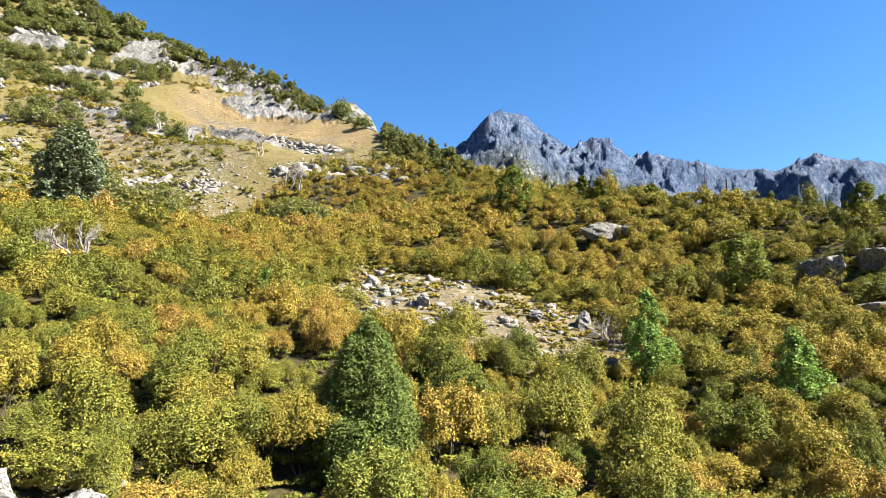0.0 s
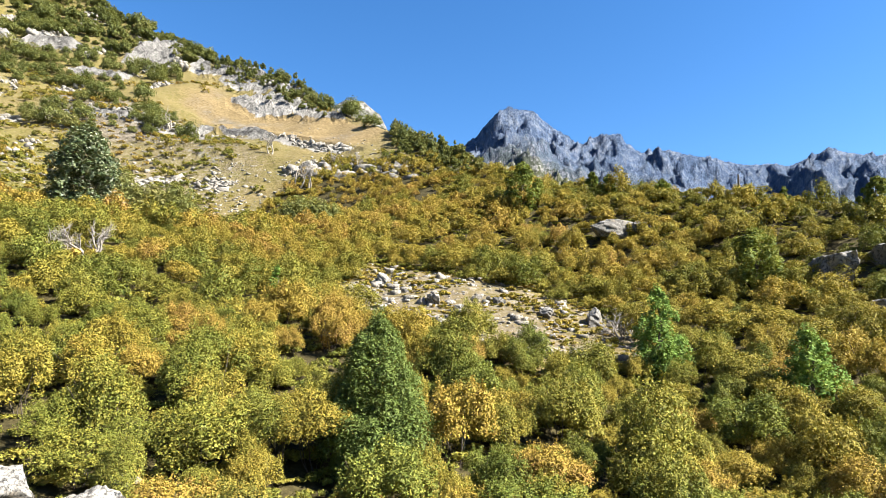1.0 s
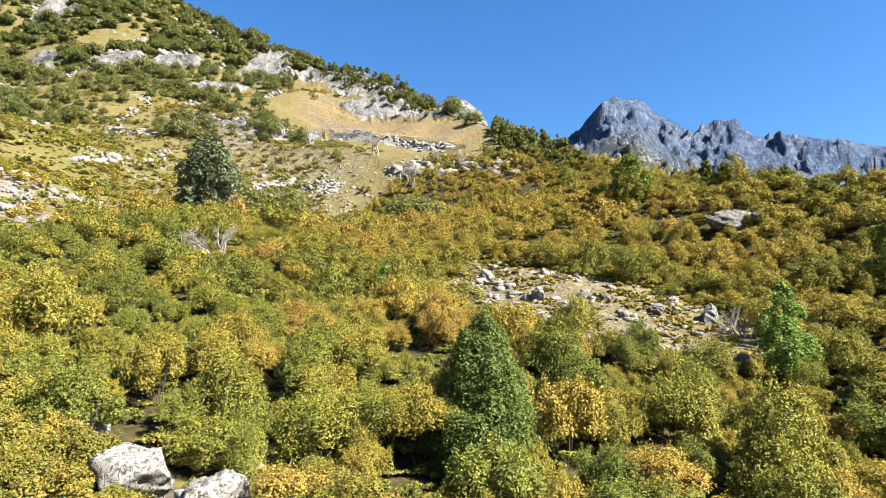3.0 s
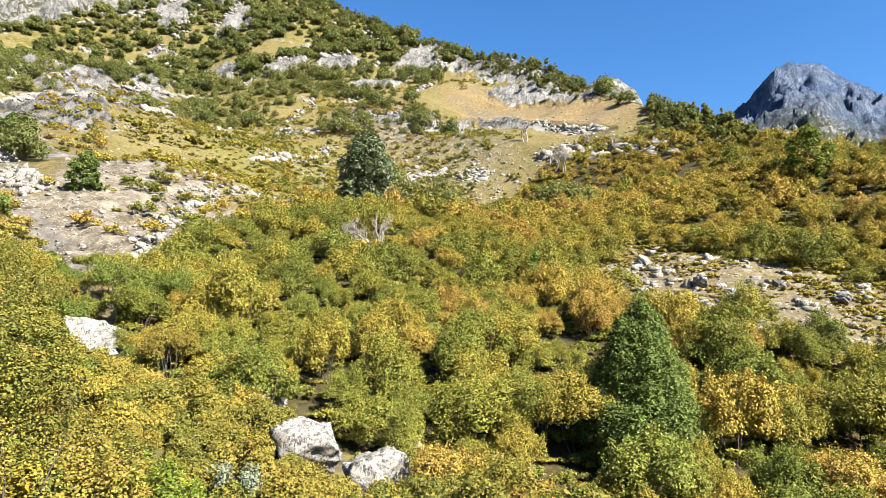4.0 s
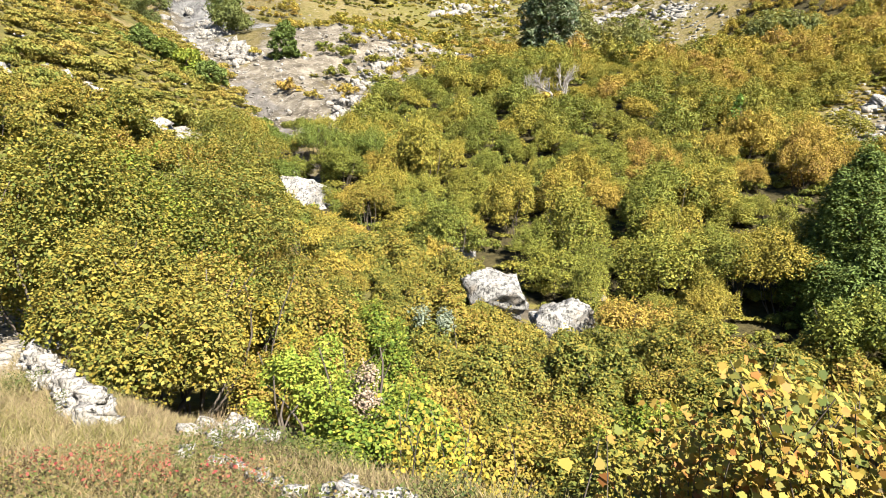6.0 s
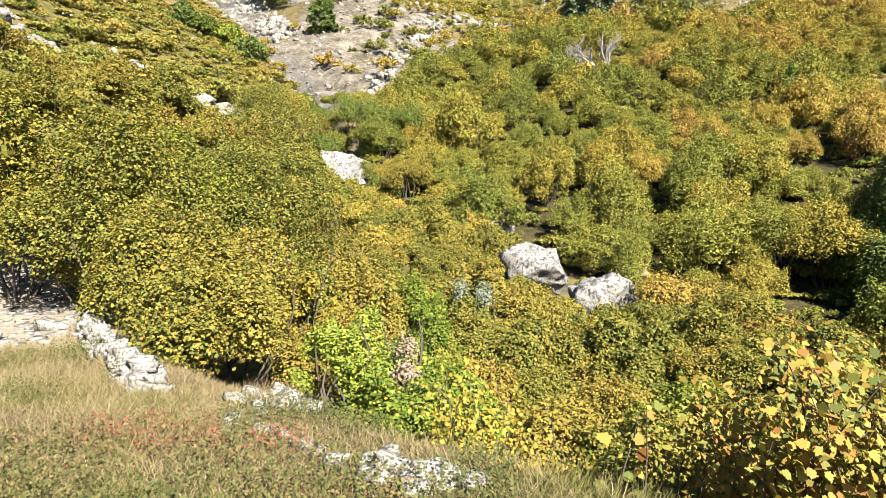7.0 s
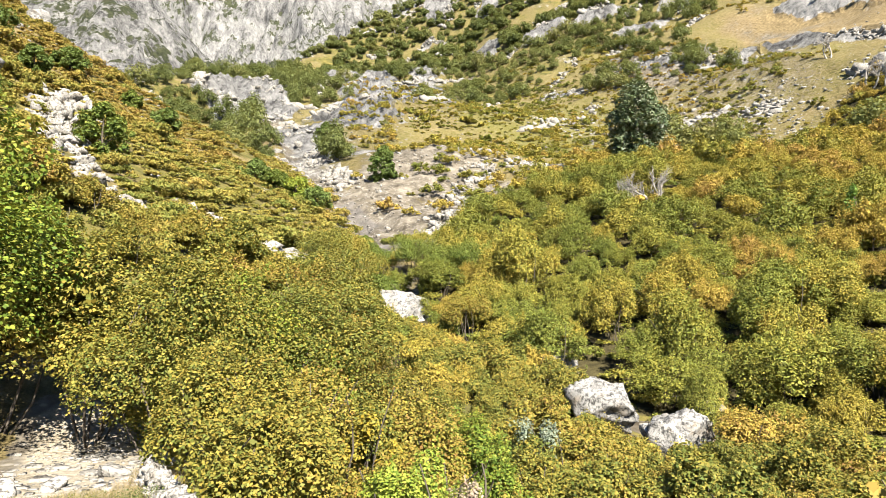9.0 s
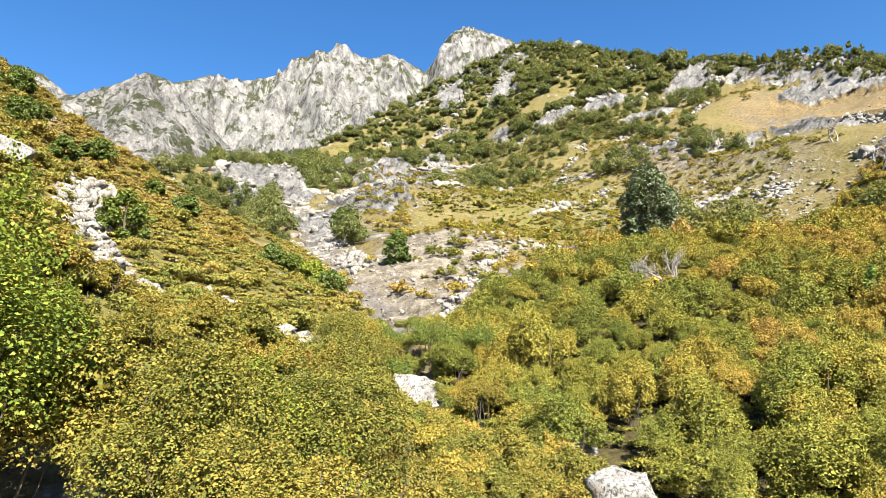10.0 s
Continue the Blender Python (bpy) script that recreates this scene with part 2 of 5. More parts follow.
def rock_material(name, size=1.0, light=(0.36, 0.35, 0.33), dark=(0.085, 0.083, 0.08), world_space=False, warm=(0.36, 0.30, 0.23), moss=None):
    """Weathered limestone: pale faces, grey lichen, runnels and cracks."""
    m = Nodes(name)
    p = m.coords() if world_space else m.local()
    big = m.tex(p, 1.1 * size, 6, 0.6)
    fine = m.tex(p, 0.16 * size, 6, 0.65)
    crack = m.add("TexVoronoi", {"Vector": m.mix(0.12, p, m.add("TexNoise", {"Vector": p, "Scale": 1.6 / size}).outputs["Color"], "ADD"), "Scale": 2.0 / size},
                  feature="DISTANCE_TO_EDGE").outputs["Distance"]
    col = m.ramp(fine, [(0.38, dark), (0.5, light), (0.8, tuple(min(1, c * 1.15) for c in light))])
    col = m.mix(m.ramp(big, [(0.42, 0.0), (0.62, 1.0)]), col, m.mix(0.5, col, dark))
    col = m.mix(m.ramp(m.tex(p, 0.7 * size, 4), [(0.56, 0.0), (0.72, 0.7)]), col, warm)
    if moss:
        col = m.mix(m.ramp(m.tex(p, 0.5 * size, 5, 0.7), [(0.57, 0.0), (0.66, 0.8)]), col, moss)
    cr = m.ramp(crack, [(0.0, 0.5), (0.04, 1.0)])
    pit = m.ramp(m.tex(p, 0.09 * size, 5, 0.7, (1.0, 1.0, 0.45)), [(0.38, 0.25), (0.47, 1.0)])
    col = m.mix(1.0, col, pit, "MULTIPLY")
    col = m.mix(m.ramp(m.tex(p, 1.7 * size, 2), [(0.4, 0.0), (0.6, 1.0)]), col, m.mix(1.0, col, cr, "MULTIPLY"))
    h = m.math("ADD", m.math("MULTIPLY", fine, 0.5), m.math("MULTIPLY", cr, 0.35))
    return m.finish(m.surface(col, 0.9, m.bump(h, 0.8, 0.09 * size), 0.2))


def ground_material():
    """Dry turf, green turf, soil, gravel and limestone, blended by what lies where."""
    m = Nodes("hillside_ground")
    p = m.coords()
    rock_a, green_a, bare_a, wood_a = m.attr("rock"), m.attr("green"), m.attr("bare"), m.attr("wood")
    blades = m.tex(p, 0.09, 6, 0.7)
    tuft = m.tex(p, 0.9, 5, 0.65)
    broad = m.tex(p, 11, 5, 0.6)
    dry = m.ramp(m.math("ADD", m.math("MULTIPLY", tuft, 0.6), m.math("MULTIPLY", blades, 0.4)), [(0.38, (0.08, 0.06, 0.028)), (0.5, (0.185, 0.138, 0.068)), (0.62, (0.31, 0.24, 0.135))])
    turf = m.ramp(m.math("ADD", m.math("MULTIPLY", tuft, 0.6), m.math("MULTIPLY", blades, 0.4)), [(0.3, (0.06, 0.07, 0.015)), (0.5, (0.135, 0.122, 0.033)), (0.75, (0.225, 0.195, 0.065))])
    grass = m.mix(m.math("ADD", green_a, m.math("MULTIPLY", m.math("SUBTRACT", broad, 0.5), 1.2), True), dry, turf)
    # bare soil with loose limestone chips
    chips = m.add("TexVoronoi", {"Vector": p, "Scale": 2.6, "Randomness": 1.0}, feature="F1")
    chips2 = m.add("TexVoronoi", {"Vector": p, "Scale": 0.8, "Randomness": 1.0}, feature="F1")
    soil = m.ramp(m.tex(p, 2.5, 6, 0.7), [(0.35, (0.06, 0.05, 0.036)), (0.5, (0.135, 0.116, 0.088)), (0.66, (0.26, 0.232, 0.185))])
    white = m.ramp(chips.outputs["Color"], [(0.3, (0.19, 0.17, 0.14)), (0.8, (0.40, 0.37, 0.32))])
    stony = m.mix(m.ramp(chips.outputs["Distance"], [(0.22, 0.85), (0.36, 0.0)]), soil, white)
    stony = m.mix(m.ramp(chips2.outputs["Distance"], [(0.2, 0.5), (0.32, 0.0)]), stony, white)
    shale = m.ramp(m.tex(p, 1.2, 6, 0.7, (1.0, 0.5, 1.0)), [(0.35, (0.075, 0.067, 0.06)), (0.65, (0.20, 0.185, 0.165))])
    stony = m.mix(m.mix(1.0, m.ramp(m.tex(p, 10, 4, 0.6), [(0.47, 0.0), (0.53, 1.0)]), m.ramp(bare_a, [(0.88, 0.0), (0.97, 1.0)]), "MULTIPLY"), stony, shale)
    dirt = m.ramp(m.math("ADD", m.math("MULTIPLY", tuft, 0.5), m.math("MULTIPLY", blades, 0.5)), [(0.38, (0.20, 0.165, 0.115)), (0.5, (0.36, 0.315, 0.24)), (0.62, (0.50, 0.455, 0.37))])
    stony = m.mix(m.math("MULTIPLY", m.math("SUBTRACT", bare_a, 1.0), 5.0, True), stony, dirt)
    # limestone
    face = m.tex(p, 14, 9, 0.72, (1.0, 1.0, 0.35))
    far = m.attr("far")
    veg = m.mix(m.ramp(far, [(0.03, 0.0), (0.08, 1.0)]), m.tex(p, 26, 7, 0.66), m.tex(p, 7, 6, 0.7, (1.0, 1.0, 0.4)))
    distant = m.ramp(far, [(0.15, 0.0), (0.4, 1.0)])
    face = m.mix(distant, face, m.tex(p, 150, 10, 0.72, (1.0, 1.0, 0.5)))
    fine = m.mix(m.ramp(far, [(0.03, 0.0), (0.08, 1.0)]), m.tex(p, 2.2, 7, 0.7, (1.0, 1.0, 0.5)), m.tex(p, 9, 6, 0.75, (1.0, 1.0, 0.4)))
    fine = m.mix(distant, fine, m.tex(p, 24, 8, 0.75, (1.0, 1.0, 0.5)))
    stone = m.ramp(m.math("ADD", m.math("MULTIPLY", face, 0.55), m.math("MULTIPLY", fine, 0.45)), [(0.41, (0.06, 0.058, 0.057)), (0.48, (0.17, 0.168, 0.164)), (0.58, (0.33, 0.322, 0.31))])
    scrub = m.ramp(m.tex(p, 2.2, 7, 0.72), [(0.33, (0.04, 0.045, 0.016)), (0.52, (0.13, 0.115, 0.034)), (0.72, (0.26, 0.20, 0.06))])
    col = m.mix(m.ramp(m.math("ADD", bare_a, m.math("MULTIPLY", m.math("SUBTRACT", tuft, 0.5), 0.9)), [(0.4, 0.0), (0.6, 1.0)]), grass, stony)
    col = m.mix(m.ramp(m.math("ADD", rock_a, m.math("MULTIPLY", m.math("SUBTRACT", face, 0.5), 1.5)), [(0.45, 0.0), (0.55, 1.0)]), col, stone)
    clumps = m.math("ADD", m.math("MULTIPLY", m.math("SUBTRACT", veg, 0.5), 1.4), m.math("MULTIPLY", m.math("SUBTRACT", m.mix(m.ramp(far, [(0.03, 0.0), (0.08, 1.0)]), m.tex(p, 9, 6, 0.7), m.tex(p, 40, 6, 0.7)), 0.5), 1.6))
    scrub = m.mix(m.ramp(rock_a, [(0.5, 0.0), (0.62, 1.0)]), scrub, m.ramp(m.tex(p, 5, 5, 0.7), [(0.35, (0.028, 0.034, 0.018)), (0.7, (0.09, 0.098, 0.05))]))
    col = m.mix(m.ramp(m.math("ADD", wood_a, clumps), [(0.46, 0.0), (0.56, 1.0)]), col, scrub)
    # leaf litter under the thicket, darkened to hold the shade between shrubs
    shaded_litter = m.ramp(m.tex(p, 0.5, 6, 0.7), [(0.35, (0.028, 0.024, 0.011)), (0.7, (0.10, 0.084, 0.035))])
    col = m.mix(m.ramp(wood_a, [(0.72, 0.0), (0.95, 1.0)]), col, shaded_litter)
    # ranges kilometres away: the blue of hazy air is painted into their colour
    haze_blue = m.ramp(m.math("ADD", m.math("MULTIPLY", face, 0.4), m.math("MULTIPLY", fine, 0.6)), [(0.42, (0.075, 0.135, 0.27)), (0.5, (0.13, 0.20, 0.365)), (0.6, (0.30, 0.365, 0.50))])
    col = m.mix(m.ramp(far, [(0.15, 0.0), (0.45, 0.8)]), col, haze_blue)
    h = m.math("ADD", m.math("MULTIPLY", tuft, 0.25), m.math("ADD", m.math("MULTIPLY", blades, 0.06), m.math("MULTIPLY", m.math("MULTIPLY", fine, rock_a), 1.6)))
    n = m.bump(h, 0.9, 0.7)
    n = m.bump(m.math("MULTIPLY", face, rock_a), 0.9, 9.0, n)
    n = m.bump(m.math("MULTIPLY", fine, distant), 0.9, 60.0, n)
    return m.finish(m.surface(col, 0.95, n, 0.1))


def plain_bark(name, a, b, size=0.2):
    m = Nodes(name)
    p = m.local()
    n = m.tex(p, size, 6, 0.7, (1.0, 1.0, 0.25))
    return m.finish(m.surface(m.ramp(n, [(0.3, a), (0.7, b)]), 0.9, m.bump(n, 0.6, 0.02), 0.2))


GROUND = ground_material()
LIMESTONE = rock_material("limestone", 1.0)
WALL_STONE = rock_material("sunlit_limestone", 0.5, (0.42, 0.40, 0.365), (0.13, 0.122, 0.11), warm=(0.40, 0.35, 0.28))
LIMESTONE_GREY = rock_material("grey_limestone", 1.6, (0.25, 0.242, 0.23), (0.06, 0.06, 0.058))
LIMESTONE_STUFF = rock_material("outcrop_limestone", 1.5, (0.38, 0.36, 0.325), (0.12, 0.112, 0.10), True)
BARK = plain_bark("grey_bark", (0.06, 0.048, 0.036), (0.16, 0.135, 0.11))
PALE_BARK = plain_bark("bleached_bark", (0.20, 0.18, 0.16), (0.42, 0.39, 0.35))
HAZEL = leaf_material("hazel_leaves", [(0.0, (0.072, 0.111, 0.025)), (0.25, (0.139, 0.157, 0.034)), (0.5, (0.234, 0.211, 0.042)), (0.78, (0.335, 0.252, 0.047)), (1.0, (0.279, 0.157, 0.055))], 0.6)
HAZEL_GREEN = leaf_material("green_hazel_leaves", [(0.0, (0.075, 0.131, 0.022)), (0.45, (0.162, 0.225, 0.031)), (0.8, (0.298, 0.297, 0.048)), (1.0, (0.424, 0.319, 0.052))], 0.8)
THICKET = leaf_material("thicket_leaves", [(0.0, (0.109, 0.150, 0.030)), (0.3, (0.224, 0.218, 0.041)), (0.6, (0.346, 0.278, 0.049)), (0.9, (0.390, 0.270, 0.062)), (1.0, (0.360, 0.215, 0.075))], 0.3, through=0.15, vary=0.9)
THICKET_STUFF = leaf_material("far_thicket_leaves", [(0.0, (0.109, 0.150, 0.030)), (0.3, (0.224, 0.218, 0.041)), (0.6, (0.346, 0.278, 0.049)), (0.9, (0.390, 0.270, 0.062)), (1.0, (0.360, 0.215, 0.075))], 0.25, True, through=0.15, vary=0.9)
THICKET_GREEN = leaf_material("green_thicket_leaves", [(0.0, (0.091, 0.136, 0.028)), (0.4, (0.195, 0.215, 0.041)), (0.8, (0.325, 0.281, 0.049)), (1.0, (0.403, 0.277, 0.057))], 0.4, through=0.15, vary=0.9)
HEATH = leaf_material("slope_shrub_leaves", [(0.0, (0.122, 0.171, 0.037)), (0.35, (0.244, 0.234, 0.053)), (0.7, (0.342, 0.259, 0.060)), (1.0, (0.329, 0.207, 0.067))], 0.35, True)
WOODS = leaf_material("wood_leaves", [(0.0, (0.10, 0.13, 0.042)), (0.5, (0.175, 0.20, 0.066)), (0.85, (0.245, 0.24, 0.082)), (1.0, (0.27, 0.205, 0.09))], 0.3, True, vary=0.35, through=0.28)
FRESH = leaf_material("fresh_green_leaves", [(0.0, (0.085, 0.14, 0.03)), (0.6, (0.17, 0.22, 0.045)), (1.0, (0.27, 0.285, 0.06))], 0.8)
DARK = leaf_material("dark_glossy_leaves", [(0.0, (0.035, 0.065, 0.025)), (0.5, (0.07, 0.11, 0.045)), (0.8, (0.16, 0.20, 0.10)), (1.0, (0.36, 0.39, 0.25))], 0.9, rough=0.45, spec=0.3, through=0.15)
DEEP = leaf_material("deep_green_leaves", [(0.0, (0.075, 0.12, 0.03)), (0.6, (0.14, 0.20, 0.05)), (1.0, (0.23, 0.29, 0.085))], 0.85)
NEEDLES = leaf_material("pine_needles", [(0.0, (0.085, 0.175, 0.035)), (0.6, (0.18, 0.31, 0.065)), (1.0, (0.30, 0.42, 0.11))], 0.85)
YELLOW = leaf_material("yellow_leaves", [(0.0, (0.154, 0.162, 0.039)), (0.5, (0.322, 0.258, 0.039)), (1.0, (0.423, 0.307, 0.039))], 0.9)
MAPLE = leaf_material("maple_leaves", [(0.0, (0.09, 0.14, 0.035)), (0.22, (0.20, 0.205, 0.05)), (0.5, (0.36, 0.29, 0.06)), (0.8, (0.41, 0.265, 0.065)), (1.0, (0.36, 0.15, 0.05))], 0.9, through=0.3, vary=0.6)
VINE = leaf_material("lime_vine_leaves", [(0.0, (0.14, 0.22, 0.033)), (0.6, (0.28, 0.34, 0.0495)), (1.0, (0.42, 0.42, 0.066))], 0.85)
SILVER = leaf_material("silver_leaves", [(0.0, (0.15, 0.19, 0.13)), (1.0, (0.30, 0.34, 0.25))], 0.9)
PINKISH = leaf_material("seed_head_fluff", [(0.0, (0.30, 0.22, 0.16)), (1.0, (0.48, 0.38, 0.29))], 0.9)
GRASS = leaf_material("dry_grass", [(0.0, (0.09, 0.12, 0.022)), (0.35, (0.17, 0.155, 0.05)), (0.6, (0.34, 0.285, 0.155)), (0.8, (0.27, 0.205, 0.12)), (1.0, (0.17, 0.12, 0.08))], 0.55, True)
BRAMBLE = leaf_material("bramble_leaves", [(0.0, (0.05, 0.08, 0.022)), (0.4, (0.12, 0.125, 0.04)), (0.66, (0.22, 0.15, 0.065)), (0.85, (0.28, 0.075, 0.06)), (1.0, (0.34, 0.05, 0.065))], 0.25, True)


# ---- mesh helpers ----
def raw_mesh(name, verts, faces, material, tone=None, smooth_faces=False):
    """A mesh from arrays: verts (n, 3), faces (m, k) all with k corners."""
    me = bpy.data.meshes.new(name)
    verts, faces = np.asarray(verts, np.float32), np.asarray(faces, np.int32)
    m, k = faces.shape
    me.vertices.add(len(verts))
    me.vertices.foreach_set("co", verts.ravel())
    me.loops.add(m * k)
    me.loops.foreach_set("vertex_index", faces.ravel())
    me.polygons.add(m)
    me.polygons.foreach_set("loop_start", np.arange(0, m * k, k, dtype=np.int32))
    if smooth_faces:
        me.polygons.foreach_set("use_smooth", np.ones(m, bool))
    if tone is not None:
        me.attributes.new("tone", "FLOAT", "POINT").data.foreach_set("value", np.asarray(tone, np.float32))
    me.update(calc_edges=True)
    me.materials.append(material)
    return me


def under(name, mesh, parent, label=""):
    ob = new(name, mesh)
    ob.parent = parent
    if label:
        tagged(ob, label)
    return ob


def unit(v):
    return v / (np.linalg.norm(v, axis=1, keepdims=True) + 1e-9)


ROUND = np.array([(-0.5, 0), (-0.2, 0.40), (0.22, 0.38), (0.5, 0), (0.22, -0.38), (-0.2, -0.40)])
TRIANGLE = np.array([(-0.5, 0.45), (0.55, 0.0), (-0.4, -0.5)])
DIAMOND = np.array([(-0.5, 0), (0.05, 0.36), (0.5, 0), (0.05, -0.36)])
HALF_LOBED = [(-0.5, 0), (-0.46, 0.2), (-0.5, 0.36), (-0.26, 0.34), (-0.16, 0.48), (0.04, 0.46), (0.08, 0.31), (0.26, 0.3), (0.34, 0.15), (0.58, 0)]
LOBED = np.array(HALF_LOBED + [(u, -v) for u, v in HALF_LOBED[-2:0:-1]])


def leaves(rng, centres, normals, size, shape=DIAMOND, along=None, fold=0.1):
    """One small leaf at each centre, facing about its normal."""
    n = len(centres)
    normals = unit(normals)
    t = rng.normal(size=(n, 3)) if along is None else along + rng.normal(size=(n, 3)) * 0.35
    a = unit(t - normals * np.sum(t * normals, axis=1, keepdims=True))
    b = np.cross(normals, a)
    s = (size * rng.uniform(0.65, 1.25, n))[:, None]
    verts = np.stack([centres + a * s * u + b * s * v + normals * s * fold * (abs(v) * 2) for u, v in shape], axis=1)
    k = len(shape)
    return verts.reshape(-1, 3), np.arange(n * k).reshape(n, k)


def crown_points(rng, lobes, n, spread=0.42, up=0.62, inner=0.75):
    """Leaf places and facings on the outside of a heap of rounded lobes (x, y, z, radius, flatten), with tufts and hollows."""
    lobes = np.asarray(lobes, float)
    w = lobes[:, 3] ** 2
    m = int(n * 2.8)
    pick = rng.choice(len(lobes), m, p=w / w.sum())
    d = unit(rng.normal(size=(m, 3)))
    d[:, 2] = np.where(d[:, 2] < -0.5, -d[:, 2], d[:, 2])
    tuft = vnoise(np.arctan2(d[:, 1], d[:, 0]) * 2.2 + pick * 5.3, d[:, 2] * 3.1 + pick * 3.7, 7)
    r = lobes[pick, 3:4] * rng.uniform(inner, 1.12, (m, 1)) * (0.76 + 0.46 * tuft[:, None])
    c = lobes[pick, :3] + d * r * np.stack([np.ones(m), np.ones(m), lobes[pick, 4]], 1)
    near = np.full(m, 9.0)
    for j, (lx, ly, lz, lr, lf) in enumerate(lobes):
        q = np.sqrt((c[:, 0] - lx) ** 2 + (c[:, 1] - ly) ** 2 + ((c[:, 2] - lz) / lf) ** 2) / lr
        near = np.minimum(near, np.where(pick == j, 9.0, q))
    keep = np.argsort(near < 0.8, kind="stable")[:n]
    nrm = 0.5 * d[keep] + np.array((0, 0, up)) + rng.normal(size=(len(keep), 3)) * spread
    return c[keep], nrm


def inner_points(rng, lobes, n):
    """Places and facings of the shaded leaves deep in the crown."""
    lobes = np.asarray(lobes, float)
    pick = rng.randint(len(lobes), size=n)
    d = unit(rng.normal(size=(n, 3)))
    r = lobes[pick, 3:4] * rng.uniform(0.3, 0.6, (n, 1))
    return lobes[pick, :3] + d * r * np.stack([np.ones(n), np.ones(n), lobes[pick, 4]], 1), d


def bush_lobes(rng, radius, tall, count, base=0.12):
    """Upright plumes of foliage heaped into an uneven dome."""
    out = []
    for i in range(count):
        a, q = rng.uniform(0, 6.283), math.sqrt(rng.uniform(0, 1)) * 0.86
        dome = math.sqrt(max(0.06, 1 - q * q))
        r = radius * rng.uniform(0.2, 0.42)
        f = rng.uniform(0.8, 1.3) * min(1.25, tall / (1.6 * radius))
        z = tall * (base + (0.84 - base) * rng.uniform(0.15, 1.0) ** 0.6 * dome) * rng.uniform(0.88, 1.08)
        out.append((math.cos(a) * q * radius, math.sin(a) * q * radius, z, r, f))
    return out


def tube(points, radii, sides=6):
    """Vertices and quads of a tapered tube along points."""
    pts = np.asarray(points, float)
    tang = unit(np.gradient(pts, axis=0))
    ref = np.array((0.3, 0.9, 0.1))
    a = unit(np.cross(tang, ref))
    b = np.cross(tang, a)
    ang = np.linspace(0, 2 * math.pi, sides, endpoint=False)
    ring = pts[:, None] + (a[:, None] * np.cos(ang)[None, :, None] + b[:, None] * np.sin(ang)[None, :, None]) * np.asarray(radii)[:, None, None]
    k = len(pts)
    i, j = np.meshgrid(np.arange(k - 1), np.arange(sides), indexing="ij")
    f = np.stack([i * sides + j, i * sides + (j + 1) % sides, (i + 1) * sides + (j + 1) % sides, (i + 1) * sides + j], -1).reshape(-1, 4)
    return ring.reshape(-1, 3), f


def joined(pieces):
    """Joins (verts, faces) arrays that have the same number of corners."""
    vs, fs, base = [], [], 0
    for v, f in pieces:
        vs.append(v)
        fs.append(f + base)
        base += len(v)
    return np.concatenate(vs), np.concatenate(fs)


def stem(rng, start, end, r0, r1, bend=0.12, n=6, sides=5):
    start, end = np.asarray(start, float), np.asarray(end, float)
    t = np.linspace(0, 1, n)[:, None]
    side = rng.normal(size=3) * bend * np.linalg.norm(end - start)
    p = start + (end - start) * t + side * np.sin(t * math.pi) + rng.normal(size=(n, 3)) * 0.01 * np.linalg.norm(end - start)
    p[0] = start
    return tube(p, r0 + (r1 - r0) * t[:, 0], sides)


def shrub_meshes(seed, radius, tall, nleaf, size, material, shape=DIAMOND, stems=7, sprouts=14, lobes=16, thick=0.03, bark=None, split=False, base=0.12):
    """Leaves and stems of a many-stemmed shrub that stands at the origin."""
    rng = np.random.RandomState(seed)
    lo = bush_lobes(rng, radius, tall, lobes, base)
    c, n = crown_points(rng, lo, nleaf)
    cs, ns = [c], [n]
    sticks = []
    for _ in range(stems):
        a, q = rng.uniform(0, 6.283), rng.uniform(0.15, 0.75)
        sticks.append(stem(rng, (math.cos(a) * 0.08 * radius, math.sin(a) * 0.08 * radius, -0.15), (math.cos(a) * q * radius, math.sin(a) * q * radius, tall * rng.uniform(0.55, 0.85)), thick, thick * 0.3))
    for _ in range(sprouts):      # shoots that break the outline
        x, y, z, r, f = lo[rng.randint(len(lo))]
        tip = np.array((x + rng.normal() * r * 0.6, y + rng.normal() * r * 0.6, z + r * f * rng.uniform(1.1, 1.6)))
        foot = np.array((x, y, z))
        k = max(4, nleaf // 220)
        t = rng.uniform(0.45, 1.0, k)[:, None]
        cs.append(foot + (tip - foot) * t + rng.normal(size=(k, 3)) * size * 0.7)
        ns.append(rng.normal(size=(k, 3)) + np.array((0, 0, 0.5)))
    v, f = leaves(rng, np.concatenate(cs), np.concatenate(ns), size, shape)
    v, f = joined([(v, f), leaves(rng, *inner_points(rng, lo, 40 * lobes), 2.0 * size, shape)])
    crown = raw_mesh("crown", v, f, material)
    if split:
        return crown, [raw_mesh("stem", sv, sf, bark or BARK) for sv, sf in sticks]
    sv, sf = joined(sticks)
    return crown, raw_mesh("branchwork", sv, sf, bark or BARK)


def plant(name, at, crown, stems, label, category, group="", turn=0.0, scale=1.0, stem_name="branchwork", squash=1.0):
    thing = new(name)
    thing.empty_display_size = 0.2
    thing.matrix_basis = Matrix.LocRotScale(Vector(at), Euler((0, 0, turn)), Vector((scale, scale, scale * squash)))
    tagged(thing, label, category, group)
    under("crown", crown, thing)
    for s in stems if isinstance(stems, list) else [stems]:
        under("stem" if isinstance(stems, list) else stem_name, s, thing)
    return thing


